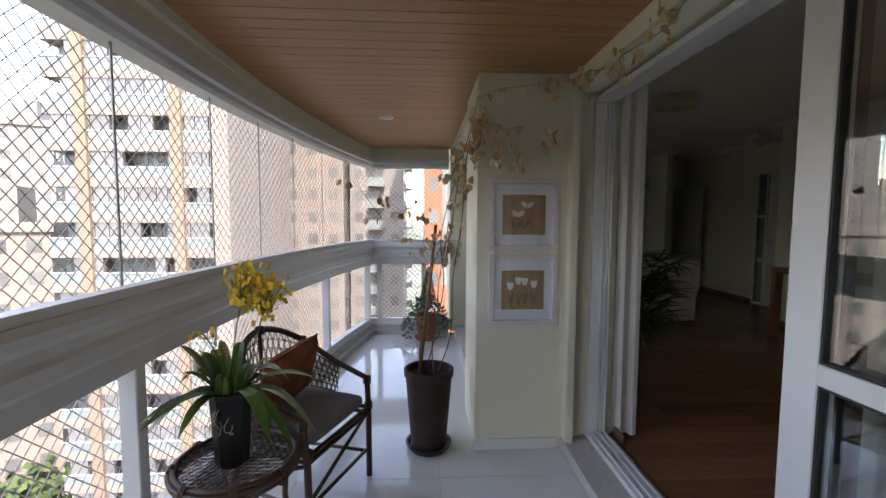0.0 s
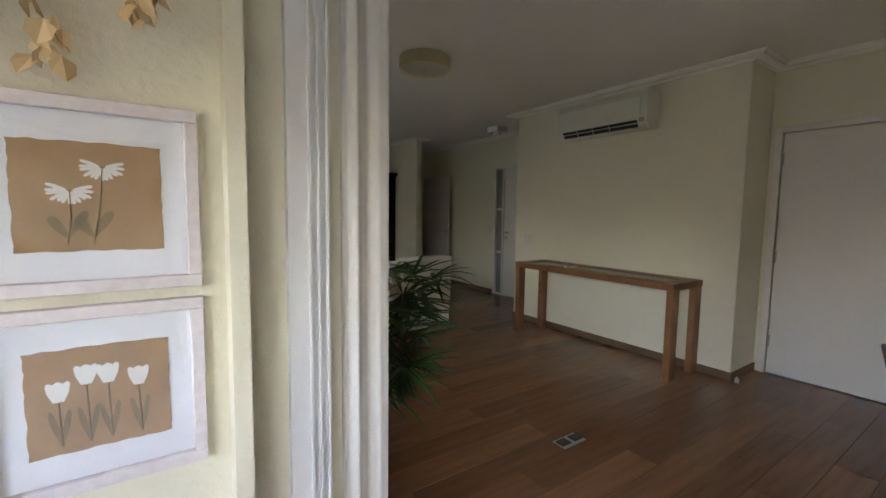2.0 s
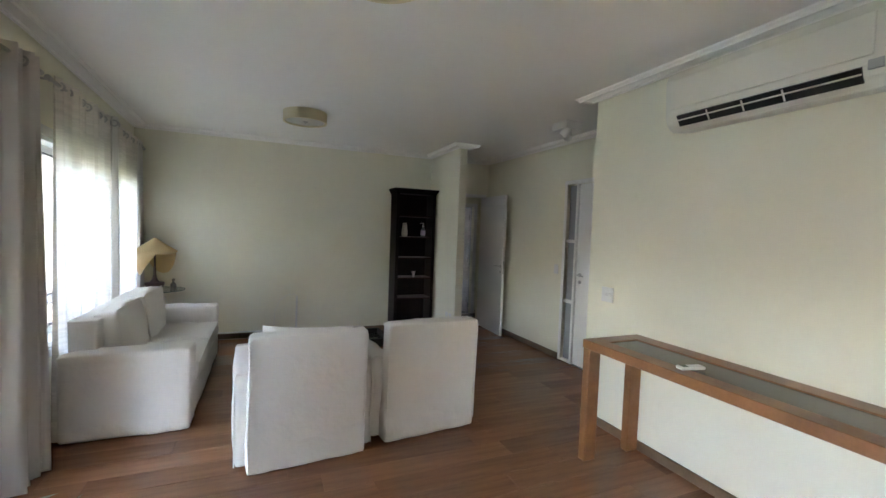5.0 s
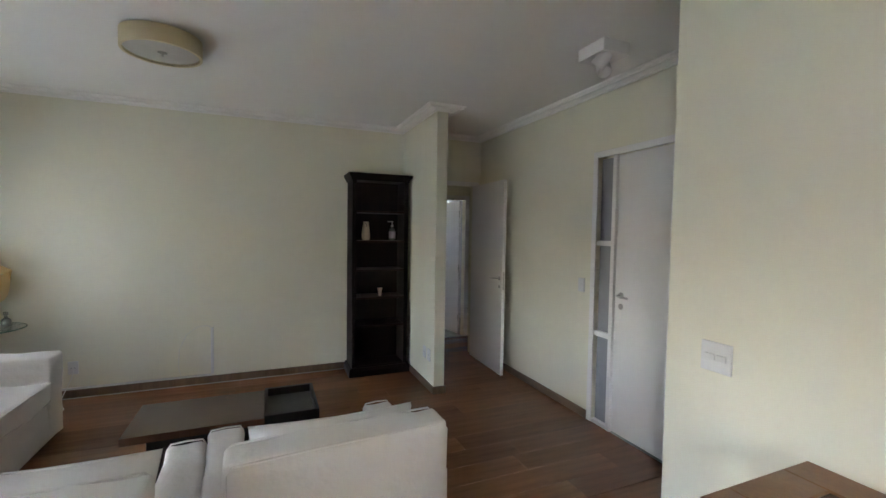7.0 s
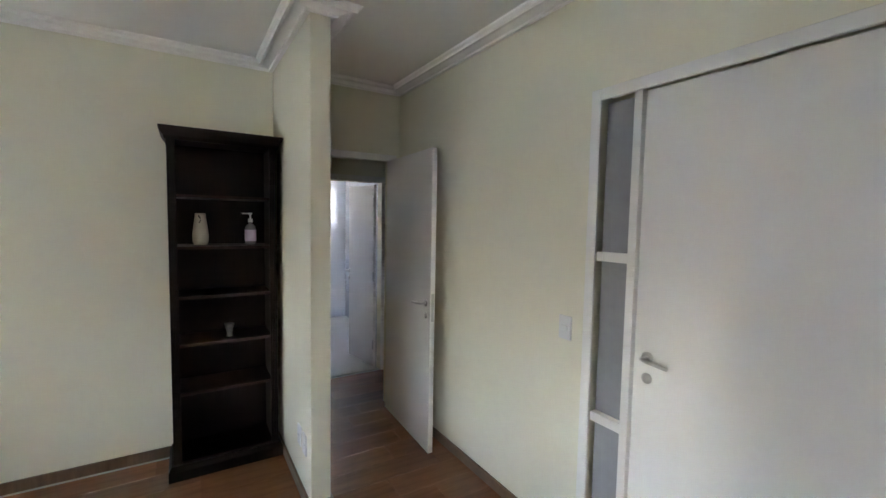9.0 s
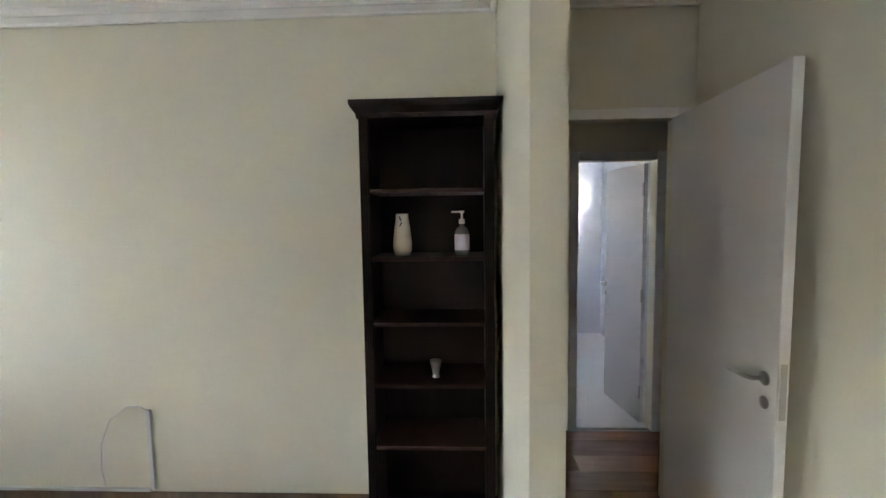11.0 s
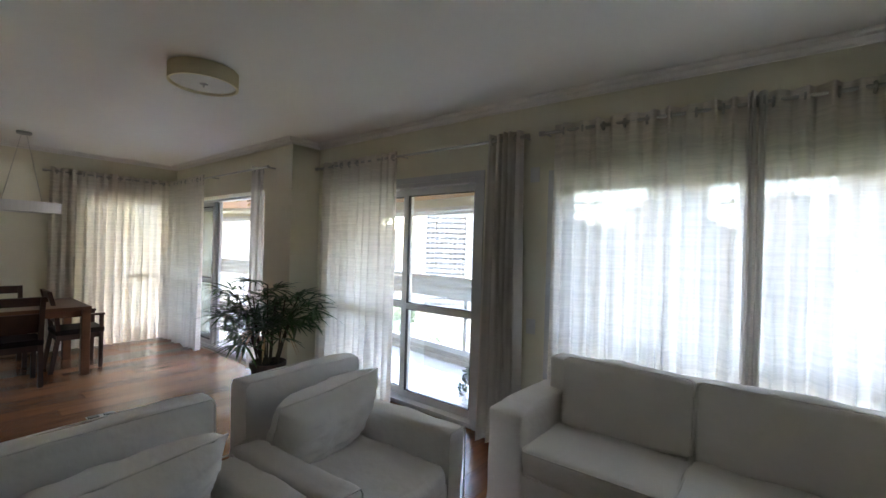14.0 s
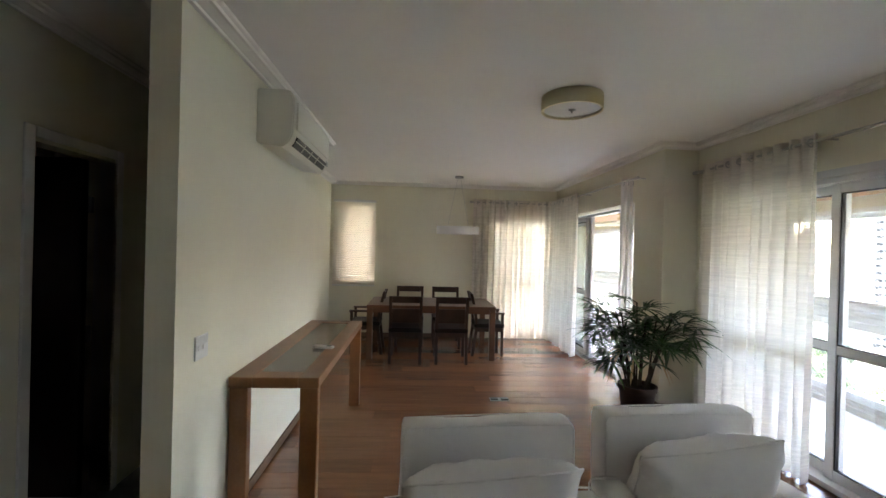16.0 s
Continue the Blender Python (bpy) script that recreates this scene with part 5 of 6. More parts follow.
box(b, -0.05, 0.0, -0.006, 0.006, 0.203, 0.211)
part("pump", b, M_PLASTIC, sp_)
cu = thing("metal_cup", "small engraved silver cup on the bookcase shelf", "cup", at=(4.47, 8.48, 0.8325))
b = bmesh.new()
lathe(b, [(0, 0), (0.019, 0), (0.019, 0.005), (0.015, 0.010), (0.020, 0.04), (0.029, 0.078), (0.030, 0.082), (0.027, 0.082), (0.018, 0.03), (0, 0.022)], 26)
part("body", b, M_STEEL, cu, smooth=True)

# ---- side table and lamp ----
TBX, TBY = 1.26, 8.415
stb = thing("side_table", "round glass side table on a white stem with three dark feet", "side table", at=(TBX, TBY, 0))
b = bmesh.new()
lathe(b, [(0, 0.708), (0.255, 0.708), (0.258, 0.713), (0.255, 0.718), (0, 0.718)], 56)
part("glass_top", b, M_GLASSG, stb)
b = bmesh.new()
lathe(b, [(0.2575, 0.7085), (0.2605, 0.711), (0.2605, 0.715), (0.2575, 0.7175)], 56)
part("glass_rim", b, mat("green_glass_edge", (0.05, 0.16, 0.12), 0.1), stb)
b = bmesh.new()
tube(b, [(0, 0, 0.14), (0, 0, 0.705)], 0.011, 12)
tube(b, [(0, 0, 0.69), (0, 0, 0.707)], 0.05, 16)
part("stem", b, M_WHITE, stb)
for x in (-0.026, 0.026):
    bx("sleeve", M_WHITE, stb, x - 0.012, x + 0.012, -0.014, 0.014, 0.22, 0.56, 0.004)
b = bmesh.new()
tube(b, [(-0.07, 0, 0.53), (0.02, 0, 0.53)], 0.006, 8)
part("clamp", b, M_WHITE, stb)
for k in range(3):
    a = radians(95 + 120 * k)
    b = bmesh.new()
    pts = [(math.cos(a) * r_, math.sin(a) * r_, z) for r_, z in ((0.0, 0.205), (0.05, 0.21), (0.11, 0.185), (0.165, 0.12), (0.20, 0.05), (0.21, 0.0))]
    tube(b, pts, 0.021, 8, True, 0.013)
    part("foot", b, M_DARK, stb, smooth=True)

tl = thing("table_lamp", "table lamp with a dark turned base and a twisted parchment shade", "table lamp", at=(TBX - 0.045, TBY - 0.04, 0.7185))
b = bmesh.new()
lathe(b, [(0, 0), (0.045, 0), (0.075, 0.02), (0.098, 0.06), (0.10, 0.085), (0.092, 0.092), (0.05, 0.098), (0.025, 0.13), (0.014, 0.19), (0.010, 0.44), (0, 0.44)], 36)
part("base", b, wood("plum_wood", (0.10, 0.05, 0.045), (0.05, 0.024, 0.022), 0.3, (1, 1, 4)), tl, smooth=True)
# the shade: a wide parchment cone whose rim curls under into two hanging lobes
b = bmesh.new()


def shade_row(th):
    """One rib of the shade, from the apex down over the rim to the hem."""
    def lobe(mid, half):
        d_ = (th - mid + 180) % 360 - 180
        return max(0.0, math.cos(math.pi * min(1, abs(d_) / half) / 2))
    l1, l2 = lobe(205, 80), lobe(78, 55)
    drop = 0.28 * l1 + 0.24 * l2
    rim_z = 0.455 - 0.035 * l2 + 0.012 * math.sin(radians(th * 2))
    rim_r = 0.225 + 0.025 * l2
    c_, s_ = math.cos(radians(th)), math.sin(radians(th))
    pts = []
    for q in (0, 0.25, 0.5, 0.75, 1):
        r_ = 0.012 + (rim_r - 0.012) * q
        pts.append((r_, 0.615 + (rim_z - 0.615) * q ** 0.9))
    for q in (0.12, 0.3, 0.55, 0.8, 1):
        pts.append((rim_r * (1 - 0.3 * l1 * q * q) - 0.012 * q, rim_z - (drop + 0.012) * q))
    return [b.verts.new((c_ * r_ * 1.02, s_ * r_ * 1.05, z_)) for r_, z_ in pts]


ribs = [shade_row(k * 5) for k in range(72)]
for k in range(72):
    g0, g1 = ribs[k], ribs[(k + 1) % 72]
    for i in range(len(g0) - 1):
        b.faces.new((g0[i], g1[i], g1[i + 1], g0[i + 1]))
part("shade", b, M_SHADE, tl, smooth=True)
b = bmesh.new()
tube(b, [(-0.20, 0, 0.42), (0.20, 0, 0.435)], 0.004, 6)
part("shade_carrier", b, M_STEEL, tl)
lc = thing("power_cable", "white lamp cable hanging from the side table to the floor", "cable")
b = bmesh.new()
pts = [(TBX + 0.02, TBY - 0.13, 0.70), (TBX + 0.10, TBY - 0.20, 0.62), (TBX + 0.14, TBY - 0.22, 0.40), (TBX + 0.20, TBY - 0.20, 0.15), (TBX + 0.23, TBY - 0.18, 0.006), (TBX + 0.30, TBY - 0.30, 0.004), (TBX + 0.42, TBY - 0.26, 0.004), (TBX + 0.38, TBY - 0.10, 0.004), (TBX + 0.50, TBY - 0.02, 0.004), (TBX + 0.42, TBY + 0.14, 0.006), (1.73, BY - 0.03, 0.20), (1.73, BY - 0.02, 0.262)]
cv = []
for i in range(len(pts) - 1):
    p0, p1, p2, p3 = (Vector(pts[max(0, min(len(pts) - 1, i + d_))]) for d_ in (-1, 0, 1, 2))
    for q in range(5):
        t_ = q / 5
        cv.append(0.5 * ((2 * p1) + (p2 - p0) * t_ + (2 * p0 - 5 * p1 + 4 * p2 - p3) * t_ ** 2 + (3 * p1 - p0 - 3 * p2 + p3) * t_ ** 3))
for c in cv:
    c.z = max(c.z, 0.004)
tube(b, cv, 0.003, 6)
part("cable", b, M_PLASTIC, lc, smooth=True)
gb = thing("glass_bottle", "small clear glass bottle on the side table", "bottle", at=(TBX + 0.13, TBY + 0.04, 0.7185))
b = bmesh.new()
lathe(b, [(0, 0), (0.03, 0), (0.034, 0.01), (0.03, 0.06), (0.012, 0.075), (0.010, 0.095), (0.018, 0.10), (0.016, 0.12), (0, 0.125)], 22)
part("body", b, mat("clear_glass_body", (0.6, 0.6, 0.6), 0.05, trans=0.8), gb, smooth=True)

# ---- coffee table ----
ct = thing("coffee_table", "low dark walnut coffee table with a glass tray at one end", "coffee table")
M_CT = wood("coffee_walnut", (0.10, 0.047, 0.026), (0.055, 0.026, 0.015), 0.25, (0.3, 1, 1), scale=6)
bx("tabletop", M_CT, ct, 2.57, 3.32, 6.80, 7.30, 0.315, 0.36, 0.003)
for q in ((3.32, 3.65, 6.80, 6.825), (3.32, 3.65, 7.275, 7.30), (3.32, 3.34, 6.825, 7.275), (3.63, 3.65, 6.825, 7.275)):
    bx("tray_edge", M_DARK, ct, *q, 0.29, 0.375)
bx("tray_glass", mat("smoked_glass", (0.10, 0.10, 0.09), 0.06, var=0.3, scale=4), ct, 3.34, 3.63, 6.825, 7.275, 0.30, 0.322)
bx("plinth", M_DARK, ct, 2.68, 3.56, 6.88, 7.22, 0.0, 0.315, 0.003)

# ---- pictures ----
M_FRAME = wood("whitewashed_frame", (0.62, 0.57, 0.56), (0.52, 0.46, 0.45), 0.6, (1, 1, 1), scale=40)
M_MAT = mat("white_mount", (0.74, 0.76, 0.79), 0.9, var=0.02)
M_KRAFT = mat("handmade_paper", (0.40, 0.25, 0.13), 0.95, color2=(0.30, 0.17, 0.08), scale=12, bump=0.3)
M_PETAL = mat("white_petal", (0.75, 0.75, 0.72), 0.9, var=0.03)
M_STEM = mat("pressed_stem", (0.22, 0.15, 0.07), 0.9, var=0.3, scale=30)


def petal(b, cx, cz, a, L_, w, y):
    ux, uz = math.cos(a), math.sin(a)
    pts = [(0, -w * 0.15), (L_ * 0.5, -w * 0.5), (L_ * 0.9, -w * 0.4), (L_, 0), (L_ * 0.9, w * 0.4), (L_ * 0.5, w * 0.5), (0, w * 0.15)]
    lo = [b.verts.new((cx + u * ux - v * uz, y, cz + u * uz + v * ux)) for u, v in pts]
    hi = [b.verts.new((v_.co.x, y + 0.0012, v_.co.z)) for v_ in lo]
    b.faces.new(lo)
    for i in range(len(lo)):
        j = (i + 1) % len(lo)
        b.faces.new((lo[j], lo[i], hi[i], hi[j]))


def picture(z, label, kind_):
    t = thing("picture_frame", label, "picture", "framed pictures", at=(0.803, 2.4385, z))
    W, Hh = 0.213, 0.2185
    b = bmesh.new()
    for x0, x1, z0_, z1_ in ((-W, W, Hh - 0.03, Hh), (-W, W, -Hh, -Hh + 0.03), (-W, -W + 0.03, -Hh + 0.03, Hh - 0.03), (W - 0.03, W, -Hh + 0.03, Hh - 0.03)):
        box(b, x0, x1, -0.028, 0, z0_, z1_, 0.002)
    part("frame", b, M_FRAME, t)
    bx("mount", M_MAT, t, -W + 0.03, W - 0.03, -0.008, 0, -Hh + 0.03, Hh - 0.03)
    b = bmesh.new()
    rn = random.Random(4)
    edge = []
    w2, h2 = 0.133, 0.122
    for (xa, za), (xb, zb) in (((-w2, -h2), (w2, -h2)), ((w2, -h2), (w2, h2)), ((w2, h2), (-w2, h2)), ((-w2, h2), (-w2, -h2))):
        for q in range(16):
            f = q / 16
            edge.append((xa + (xb - xa) * f + rn.uniform(-0.002, 0.002), za + (zb - za) * f + rn.uniform(-0.002, 0.002)))
    b.faces.new([b.verts.new((x, -0.010, z_)) for x, z_ in edge])
    part("paper", b, M_KRAFT, t)
    bp, bs = bmesh.new(), bmesh.new()
    if kind_ == "daisies":
        for cx, cz, bot in ((0.022, 0.07, (-0.0, -0.105)), (-0.037, 0.015, (-0.045, -0.105))):
            for k in range(13):
                a = radians(-198 + 17.5 * k + 3 * math.sin(k * 2.3))
                petal(bp, cx + 0.006 * math.cos(a), cz + 0.004 * math.sin(a), a, 0.036 if math.sin(a) > -0.6 else 0.029, 0.008, -0.0118)
            tube(bs, [(cx, -0.0112, cz), ((cx + bot[0]) / 2 + 0.004, -0.0112, (cz + bot[1]) / 2), (bot[0], -0.0112, bot[1])], 0.0016, 4)
            for sg, L_ in ((1, 0.07), (-1, 0.055)):
                petal(bs, bot[0], bot[1] + 0.015, radians(90 - sg * 32), L_, 0.02, -0.0114)
    else:
        for cx, cz in ((-0.078, 0.030), (-0.028, 0.062), (0.012, 0.058), (0.070, 0.040)):
            for a, w in ((90, 0.022), (78, 0.014), (102, 0.014)):
                petal(bp, cx + (90 - a) * 0.0006, cz - 0.028, radians(a), 0.048, w, -0.0118 - (a == 90) * 0.0008)
            tube(bs, [(cx, -0.0112, cz - 0.03), (cx + 0.004, -0.0112, -0.105)], 0.0018, 4)
            for a in (80, 103):
                petal(bs, cx + 0.003, -0.105, radians(a), 0.09, 0.012, -0.0114)
    part("petals", bp, M_PETAL, t)["kind"] = "stuff"
    part("stems", bs, M_STEM, t)["kind"] = "stuff"
    g = bx("glazing", glass("picture_glass", (0.97, 0.97, 0.97), 0.05), t, -W + 0.03, W - 0.03, -0.0175, -0.0165, -Hh + 0.03, Hh - 0.03)
    g.visible_shadow = False
    return t


picture(1.422, "white-framed picture of two pressed daisies on brown paper", "daisies")
picture(0.956, "white-framed picture of four pressed white tulips on brown paper", "tulips")


# ---- plants ----
def blade(bm, p, d, L_, w, droop, up=(0, 0, 1), segs=5, fold=0.25):
    """A long narrow leaf from p towards d, tapering at both ends and bending down."""
    d = Vector(d).normalized()
    s = d.cross(Vector(up))
    s = (s if s.length > 1e-3 else Vector((1, 0, 0))).normalized()
    p = Vector(p)
    rows_ = []
    for i in range(segs + 1):
        f = i / segs
        c = p + d * L_ * f + Vector((0, 0, -droop * L_ * f * f))
        ww = w * (math.sin(math.pi * min(1, 0.12 + f * 0.88)) ** 0.6) * (1 if f < 0.98 else 0.1)
        nrm = s.cross(d).normalized()
        rows_.append([bm.verts.new(c - s * ww / 2), bm.verts.new(c - nrm * ww * fold), bm.verts.new(c + s * ww / 2)])
    for a, b in zip(rows_, rows_[1:]):
        for k in (0, 1):
            bm.faces.new((a[k], a[k + 1], b[k + 1], b[k]))


def palm(at, label, scale=1.0, seed=2):
    t = thing("potted_palm", label, "potted plant", at=at)
    b = bmesh.new()
    lathe(b, [(0, 0), (0.125, 0), (0.13, 0.01), (0.165, 0.27), (0.178, 0.275), (0.178, 0.32), (0.160, 0.32), (0.15, 0.28), (0, 0.28)], 36)
    part("pot", b, M_POT, t)
    b = bmesh.new()
    lathe(b, [(0.152, 0.283), (0.08, 0.295), (0, 0.29)], 24)
    part("soil", b, M_SOIL, t)
    rn = random.Random(seed)
    stems, leaves, dead = bmesh.new(), bmesh.new(), bmesh.new()
    canes = []
    for k in range(17):
        a = rn.uniform(0, 6.28)
        r_ = rn.uniform(0.02, 0.10)
        h = rn.uniform(0.38, 0.86)
        lean = rn.uniform(0.05, 0.24)
        base = Vector((r_ * math.cos(a), r_ * math.sin(a), 0.28))
        top = base + Vector((lean * math.cos(a), lean * math.sin(a), h))
        tube(stems, [base, base.lerp(top, 0.5) + Vector((0, 0, 0.02)), top], 0.009, 6, True, 0.006)
        canes.append((base, top, a))
    for base, top, a in canes:
        for q in range(rn.randint(4, 6)):
            f = rn.uniform(0.35, 1.0)
            p = base.lerp(top, f)
            az = a + rn.uniform(-1.7, 1.7) if q % 2 else rn.uniform(0, 6.28)
            el = rn.uniform(0.05, 0.9)
            pl_ = rn.uniform(0.12, 0.28)
            e = p + Vector((math.cos(az) * math.cos(el), math.sin(az) * math.cos(el), math.sin(el))) * pl_
            tube(stems, [p, p.lerp(e, 0.5) + Vector((0, 0, 0.02)), e], 0.0028, 4, False)
            dd = (e - p).normalized()
            sd_ = dd.cross(Vector((0, 0, 1))).normalized()
            nf = rn.randint(7, 10)
            isdead = rn.random() < 0.05 and f < 0.6
            for k in range(nf):
                th = radians(-82 + 164 * k / (nf - 1) + rn.uniform(-6, 6))
                d_ = dd * math.cos(th) + sd_ * math.sin(th) + Vector((0, 0, rn.uniform(-0.15, 0.15)))
                blade(dead if isdead else leaves, e, d_ + Vector((0, 0, -0.9 if isdead else 0)), rn.uniform(0.20, 0.34), rn.uniform(0.018, 0.031), rn.uniform(0.15, 0.55), segs=5)
    for k in range(7):
        a = rn.uniform(0, 6.28)
        blade(dead, (0.2 * math.cos(a), 0.2 * math.sin(a), 0.62), (0.5 * math.cos(a), 0.5 * math.sin(a), -1), 0.24, 0.02, 0.1)
    part("cane", stems, mat("cane", (0.07, 0.05, 0.03), 0.7, var=0.4, scale=30), t)["kind"] = "stuff"
    part("foliage", leaves, M_LEAF, t)["kind"] = "stuff"
    part("dead_leaves", dead, M_DRYLEAF, t)["kind"] = "stuff"
    return t


palm((1.74, 3.24, 0), "leafy lady palm in a dark clay pot beside the column")

# tall pot with the dried climber
tp = thing("tall_flower_pot", "tall dark clay flower pot on a saucer, holding a dried climber", "flower pot", at=(0.222, 2.485, BF))
b = bmesh.new()
lathe(b, [(0, 0.02), (0.108, 0.02), (0.112, 0.03), (0.148, 0.47), (0.157, 0.475), (0.159, 0.515), (0.150, 0.52), (0.138, 0.515), (0.135, 0.47), (0, 0.47)], 44)
part("pot", b, M_POT, tp)
b = bmesh.new()
lathe(b, [(0, 0), (0.125, 0), (0.145, 0.03), (0.147, 0.042), (0.135, 0.042), (0.118, 0.02), (0, 0.02)], 40)
part("saucer", b, M_BLACK, tp)
b = bmesh.new()
lathe(b, [(0.1345, 0.475), (0.07, 0.487), (0, 0.485)], 24)
part("soil", b, M_SOIL, tp)
b = bmesh.new()
rn = random.Random(8)
for _ in range(45):
    a, r_ = rn.uniform(0, 6.28), rn.uniform(0, 0.11)
    blade(b, (r_ * math.cos(a), r_ * math.sin(a), 0.49), (rn.uniform(-1, 1), rn.uniform(-1, 1), rn.uniform(0, 0.5)), 0.05, 0.025, 0.1, segs=3)
part("leaf_litter", b, M_POT, tp)["kind"] = "stuff"
b = bmesh.new()
tube(b, [(-0.06, 0.02, 0.47), (0.0, 0.06, 1.0), (0.045, 0.115, 1.425)], 0.013, 8, True, 0.011)
part("stake", b, wood("bamboo", (0.24, 0.10, 0.05), (0.13, 0.055, 0.03), 0.5, (1, 1, 0.5), scale=14), tp, smooth=True)
vine, dl = bmesh.new(), bmesh.new()


def wander(p, q, n, amp, r, rn, bm=vine):
    p, q = Vector(p), Vector(q)
    ph = [Vector((rn.uniform(-1, 1), rn.uniform(-1, 1), rn.uniform(-1, 1))) for _ in range(4)]
    pts = []
    for i in range(n + 1):
        f = i / n
        w = sum((ph[k] * math.sin(math.pi * f * (k + 1)) / (k + 1) for k in range(4)), Vector())
        pts.append(p.lerp(q, f) + w * amp)
    tube(bm, pts, r, 5, True, r * 0.6)
    return pts


rn = random.Random(21)
O = Vector((0.365, 2.55, BF))
allp = []
for q in ((0.12, -0.02, 1.45), (0.16, -0.03, 1.7), (0.08, 0.05, 1.3), (0.24, -0.10, 1.95)):
    allp += wander((rn.uniform(-0.06, 0.06), rn.uniform(-0.06, 0.06), 0.47), q, 26, 0.06, 0.0042, rn)[8:]
main = wander((0.10, 0.0, 1.2), (0.28, -0.13, 2.18), 22, 0.05, 0.0035, rn)
allp += main * 2
for _ in range(26):
    p = rn.choice(allp)
    if p.z < 0.9:
        continue
    q = p + Vector((rn.uniform(-0.28, 0.12), rn.uniform(-0.16, 0.1), rn.uniform(-0.3, 0.25)))
    allp += wander(p, q, 16, 0.10, 0.0014, rn)[6:]
for pa_, pb_ in (((0.28, -0.13, 2.05), (0.55, -0.10, 2.02)), ((0.28, -0.13, 2.16), (0.80, -0.16, 2.27)), ((0.80, -0.16, 2.27), (0.85, -0.72, 2.20)), ((0.85, -0.72, 2.20), (0.85, -1.6, 2.27))):
    allp += wander(pa_, pb_, 18, 0.03, 0.0018, rn) * 2


def dry_leaf(c, s):
    d_ = Vector((rn.uniform(-0.6, 0.6), rn.uniform(-0.6, 0.6), -1)).normalized()
    sd_ = d_.cross(Vector((rn.uniform(-1, 1), rn.uniform(-1, 1), 0.2))).normalized()
    nn = d_.cross(sd_)
    pts = [(0, 0, 0), (0.25, 0.42, 0.1), (0.65, 0.38, 0.14), (1, 0.0, 0), (0.65, -0.38, 0.14), (0.25, -0.42, 0.1)]
    vs_ = [dl.verts.new(c + d_ * u * s + sd_ * v * s + nn * w * s) for u, v, w in pts]
    dl.faces.new((vs_[0], vs_[1], vs_[2], vs_[3]))
    dl.faces.new((vs_[0], vs_[3], vs_[4], vs_[5]))


for p in allp:
    if p.z > 1.15 and rn.random() < 0.20:
        for _ in range(rn.randint(1, 2)):
            dry_leaf(p + Vector((rn.uniform(-0.02, 0.02), rn.uniform(-0.02, 0.02), 0)), rn.uniform(0.025, 0.055))
for c in ((0.29, -0.13, 2.08), (0.28, -0.13, 1.96), (0.26, -0.12, 1.88), (0.42, -0.12, 1.90), (0.52, -0.12, 1.88), (0.72, -0.15, 2.25), (0.70, -0.15, 1.96), (0.84, -0.30, 2.24), (0.85, -0.75, 2.20), (0.85, -1.05, 2.24), (0.15, -0.16, 1.86), (0.20, -0.08, 1.7)):
    for _ in range(13):
        dry_leaf(Vector(c) + Vector((rn.uniform(-0.045, 0.045), rn.uniform(-0.04, 0.04), rn.uniform(-0.10, 0.05))), rn.uniform(0.035, 0.06))
part("dried_stems", vine, M_TWIG, tp)["kind"] = "stuff"
part("dried_leaves", dl, M_DRYLEAF, tp)["kind"] = "stuff"

# terracotta pot at the balcony end
tc_ = thing("terracotta_pot", "terracotta pot with a trailing blue-green plant and a small conifer", "potted plant", at=(0.235, 4.95, BF))
b = bmesh.new()
lathe(b, [(0, 0.015), (0.10, 0.015), (0.135, 0.25), (0.15, 0.255), (0.152, 0.30), (0.135, 0.30), (0.13, 0.26), (0, 0.26)], 32)
part("pot", b, M_TERRA, tc_)
b = bmesh.new()
lathe(b, [(0, 0), (0.13, 0), (0.15, 0.03), (0.135, 0.03), (0.12, 0.014), (0, 0.014)], 32)
part("saucer", b, M_TERRA, tc_)
b, b2 = bmesh.new(), bmesh.new()
rn = random.Random(31)
for _ in range(700):
    a, r_ = rn.uniform(0, 6.28), rn.uniform(0, 1) ** 0.6 * 0.31
    z = 0.42 + 0.10 * (1 - r_ / 0.27) - 0.22 * (r_ / 0.27) ** 2 + rn.uniform(-0.07, 0.07)
    blade(b, (r_ * math.cos(a), r_ * math.sin(a), z), (rn.uniform(-1, 1), rn.uniform(-1, 1), rn.uniform(-0.4, 0.8)), 0.05, 0.032, 0.2, segs=3)
for _ in range(800):
    f = rn.random()
    a, r_ = rn.uniform(0, 6.28), 0.10 * (1 - f) ** 0.8 * rn.uniform(0.5, 1)
    blade(b2, (0.02 + r_ * math.cos(a), 0.08 + r_ * math.sin(a), 0.44 + 0.40 * f), (math.cos(a), math.sin(a), 1.2), 0.035, 0.012, 0.0, segs=2)
part("foliage", b, M_LEAF3, tc_)["kind"] = "stuff"
part("conifer", b2, mat("conifer_green", (0.06, 0.15, 0.03), 0.7, var=0.4, island=0.4), tc_)["kind"] = "stuff"
b = bmesh.new()
for _ in range(110):
    blade(b, (0.18 + rn.gauss(0, 0.20), 4.66 + rn.gauss(0, 0.12), BF + 0.003), (rn.uniform(-1, 1), rn.uniform(-1, 1), 0.05), 0.022, 0.012, 0.0, segs=2)
tagged(part("fallen_leaves", b, M_TERRA), "small brown fallen leaves scattered on the white balcony tiles", "leaves", kind="stuff")

# ---- rattan table with the orchid ----
RT = (-0.572, 1.555)
rt = thing("rattan_table", "small round brown rattan table with a woven top", "side table", at=(RT[0], RT[1], BF))
TZ = 0.49


def ring_pts(r_, z, n=40, sx=1.0):
    return [(r_ * sx * math.cos(2 * math.pi * k / n), r_ * math.sin(2 * math.pi * k / n), z) for k in range(n + 1)]


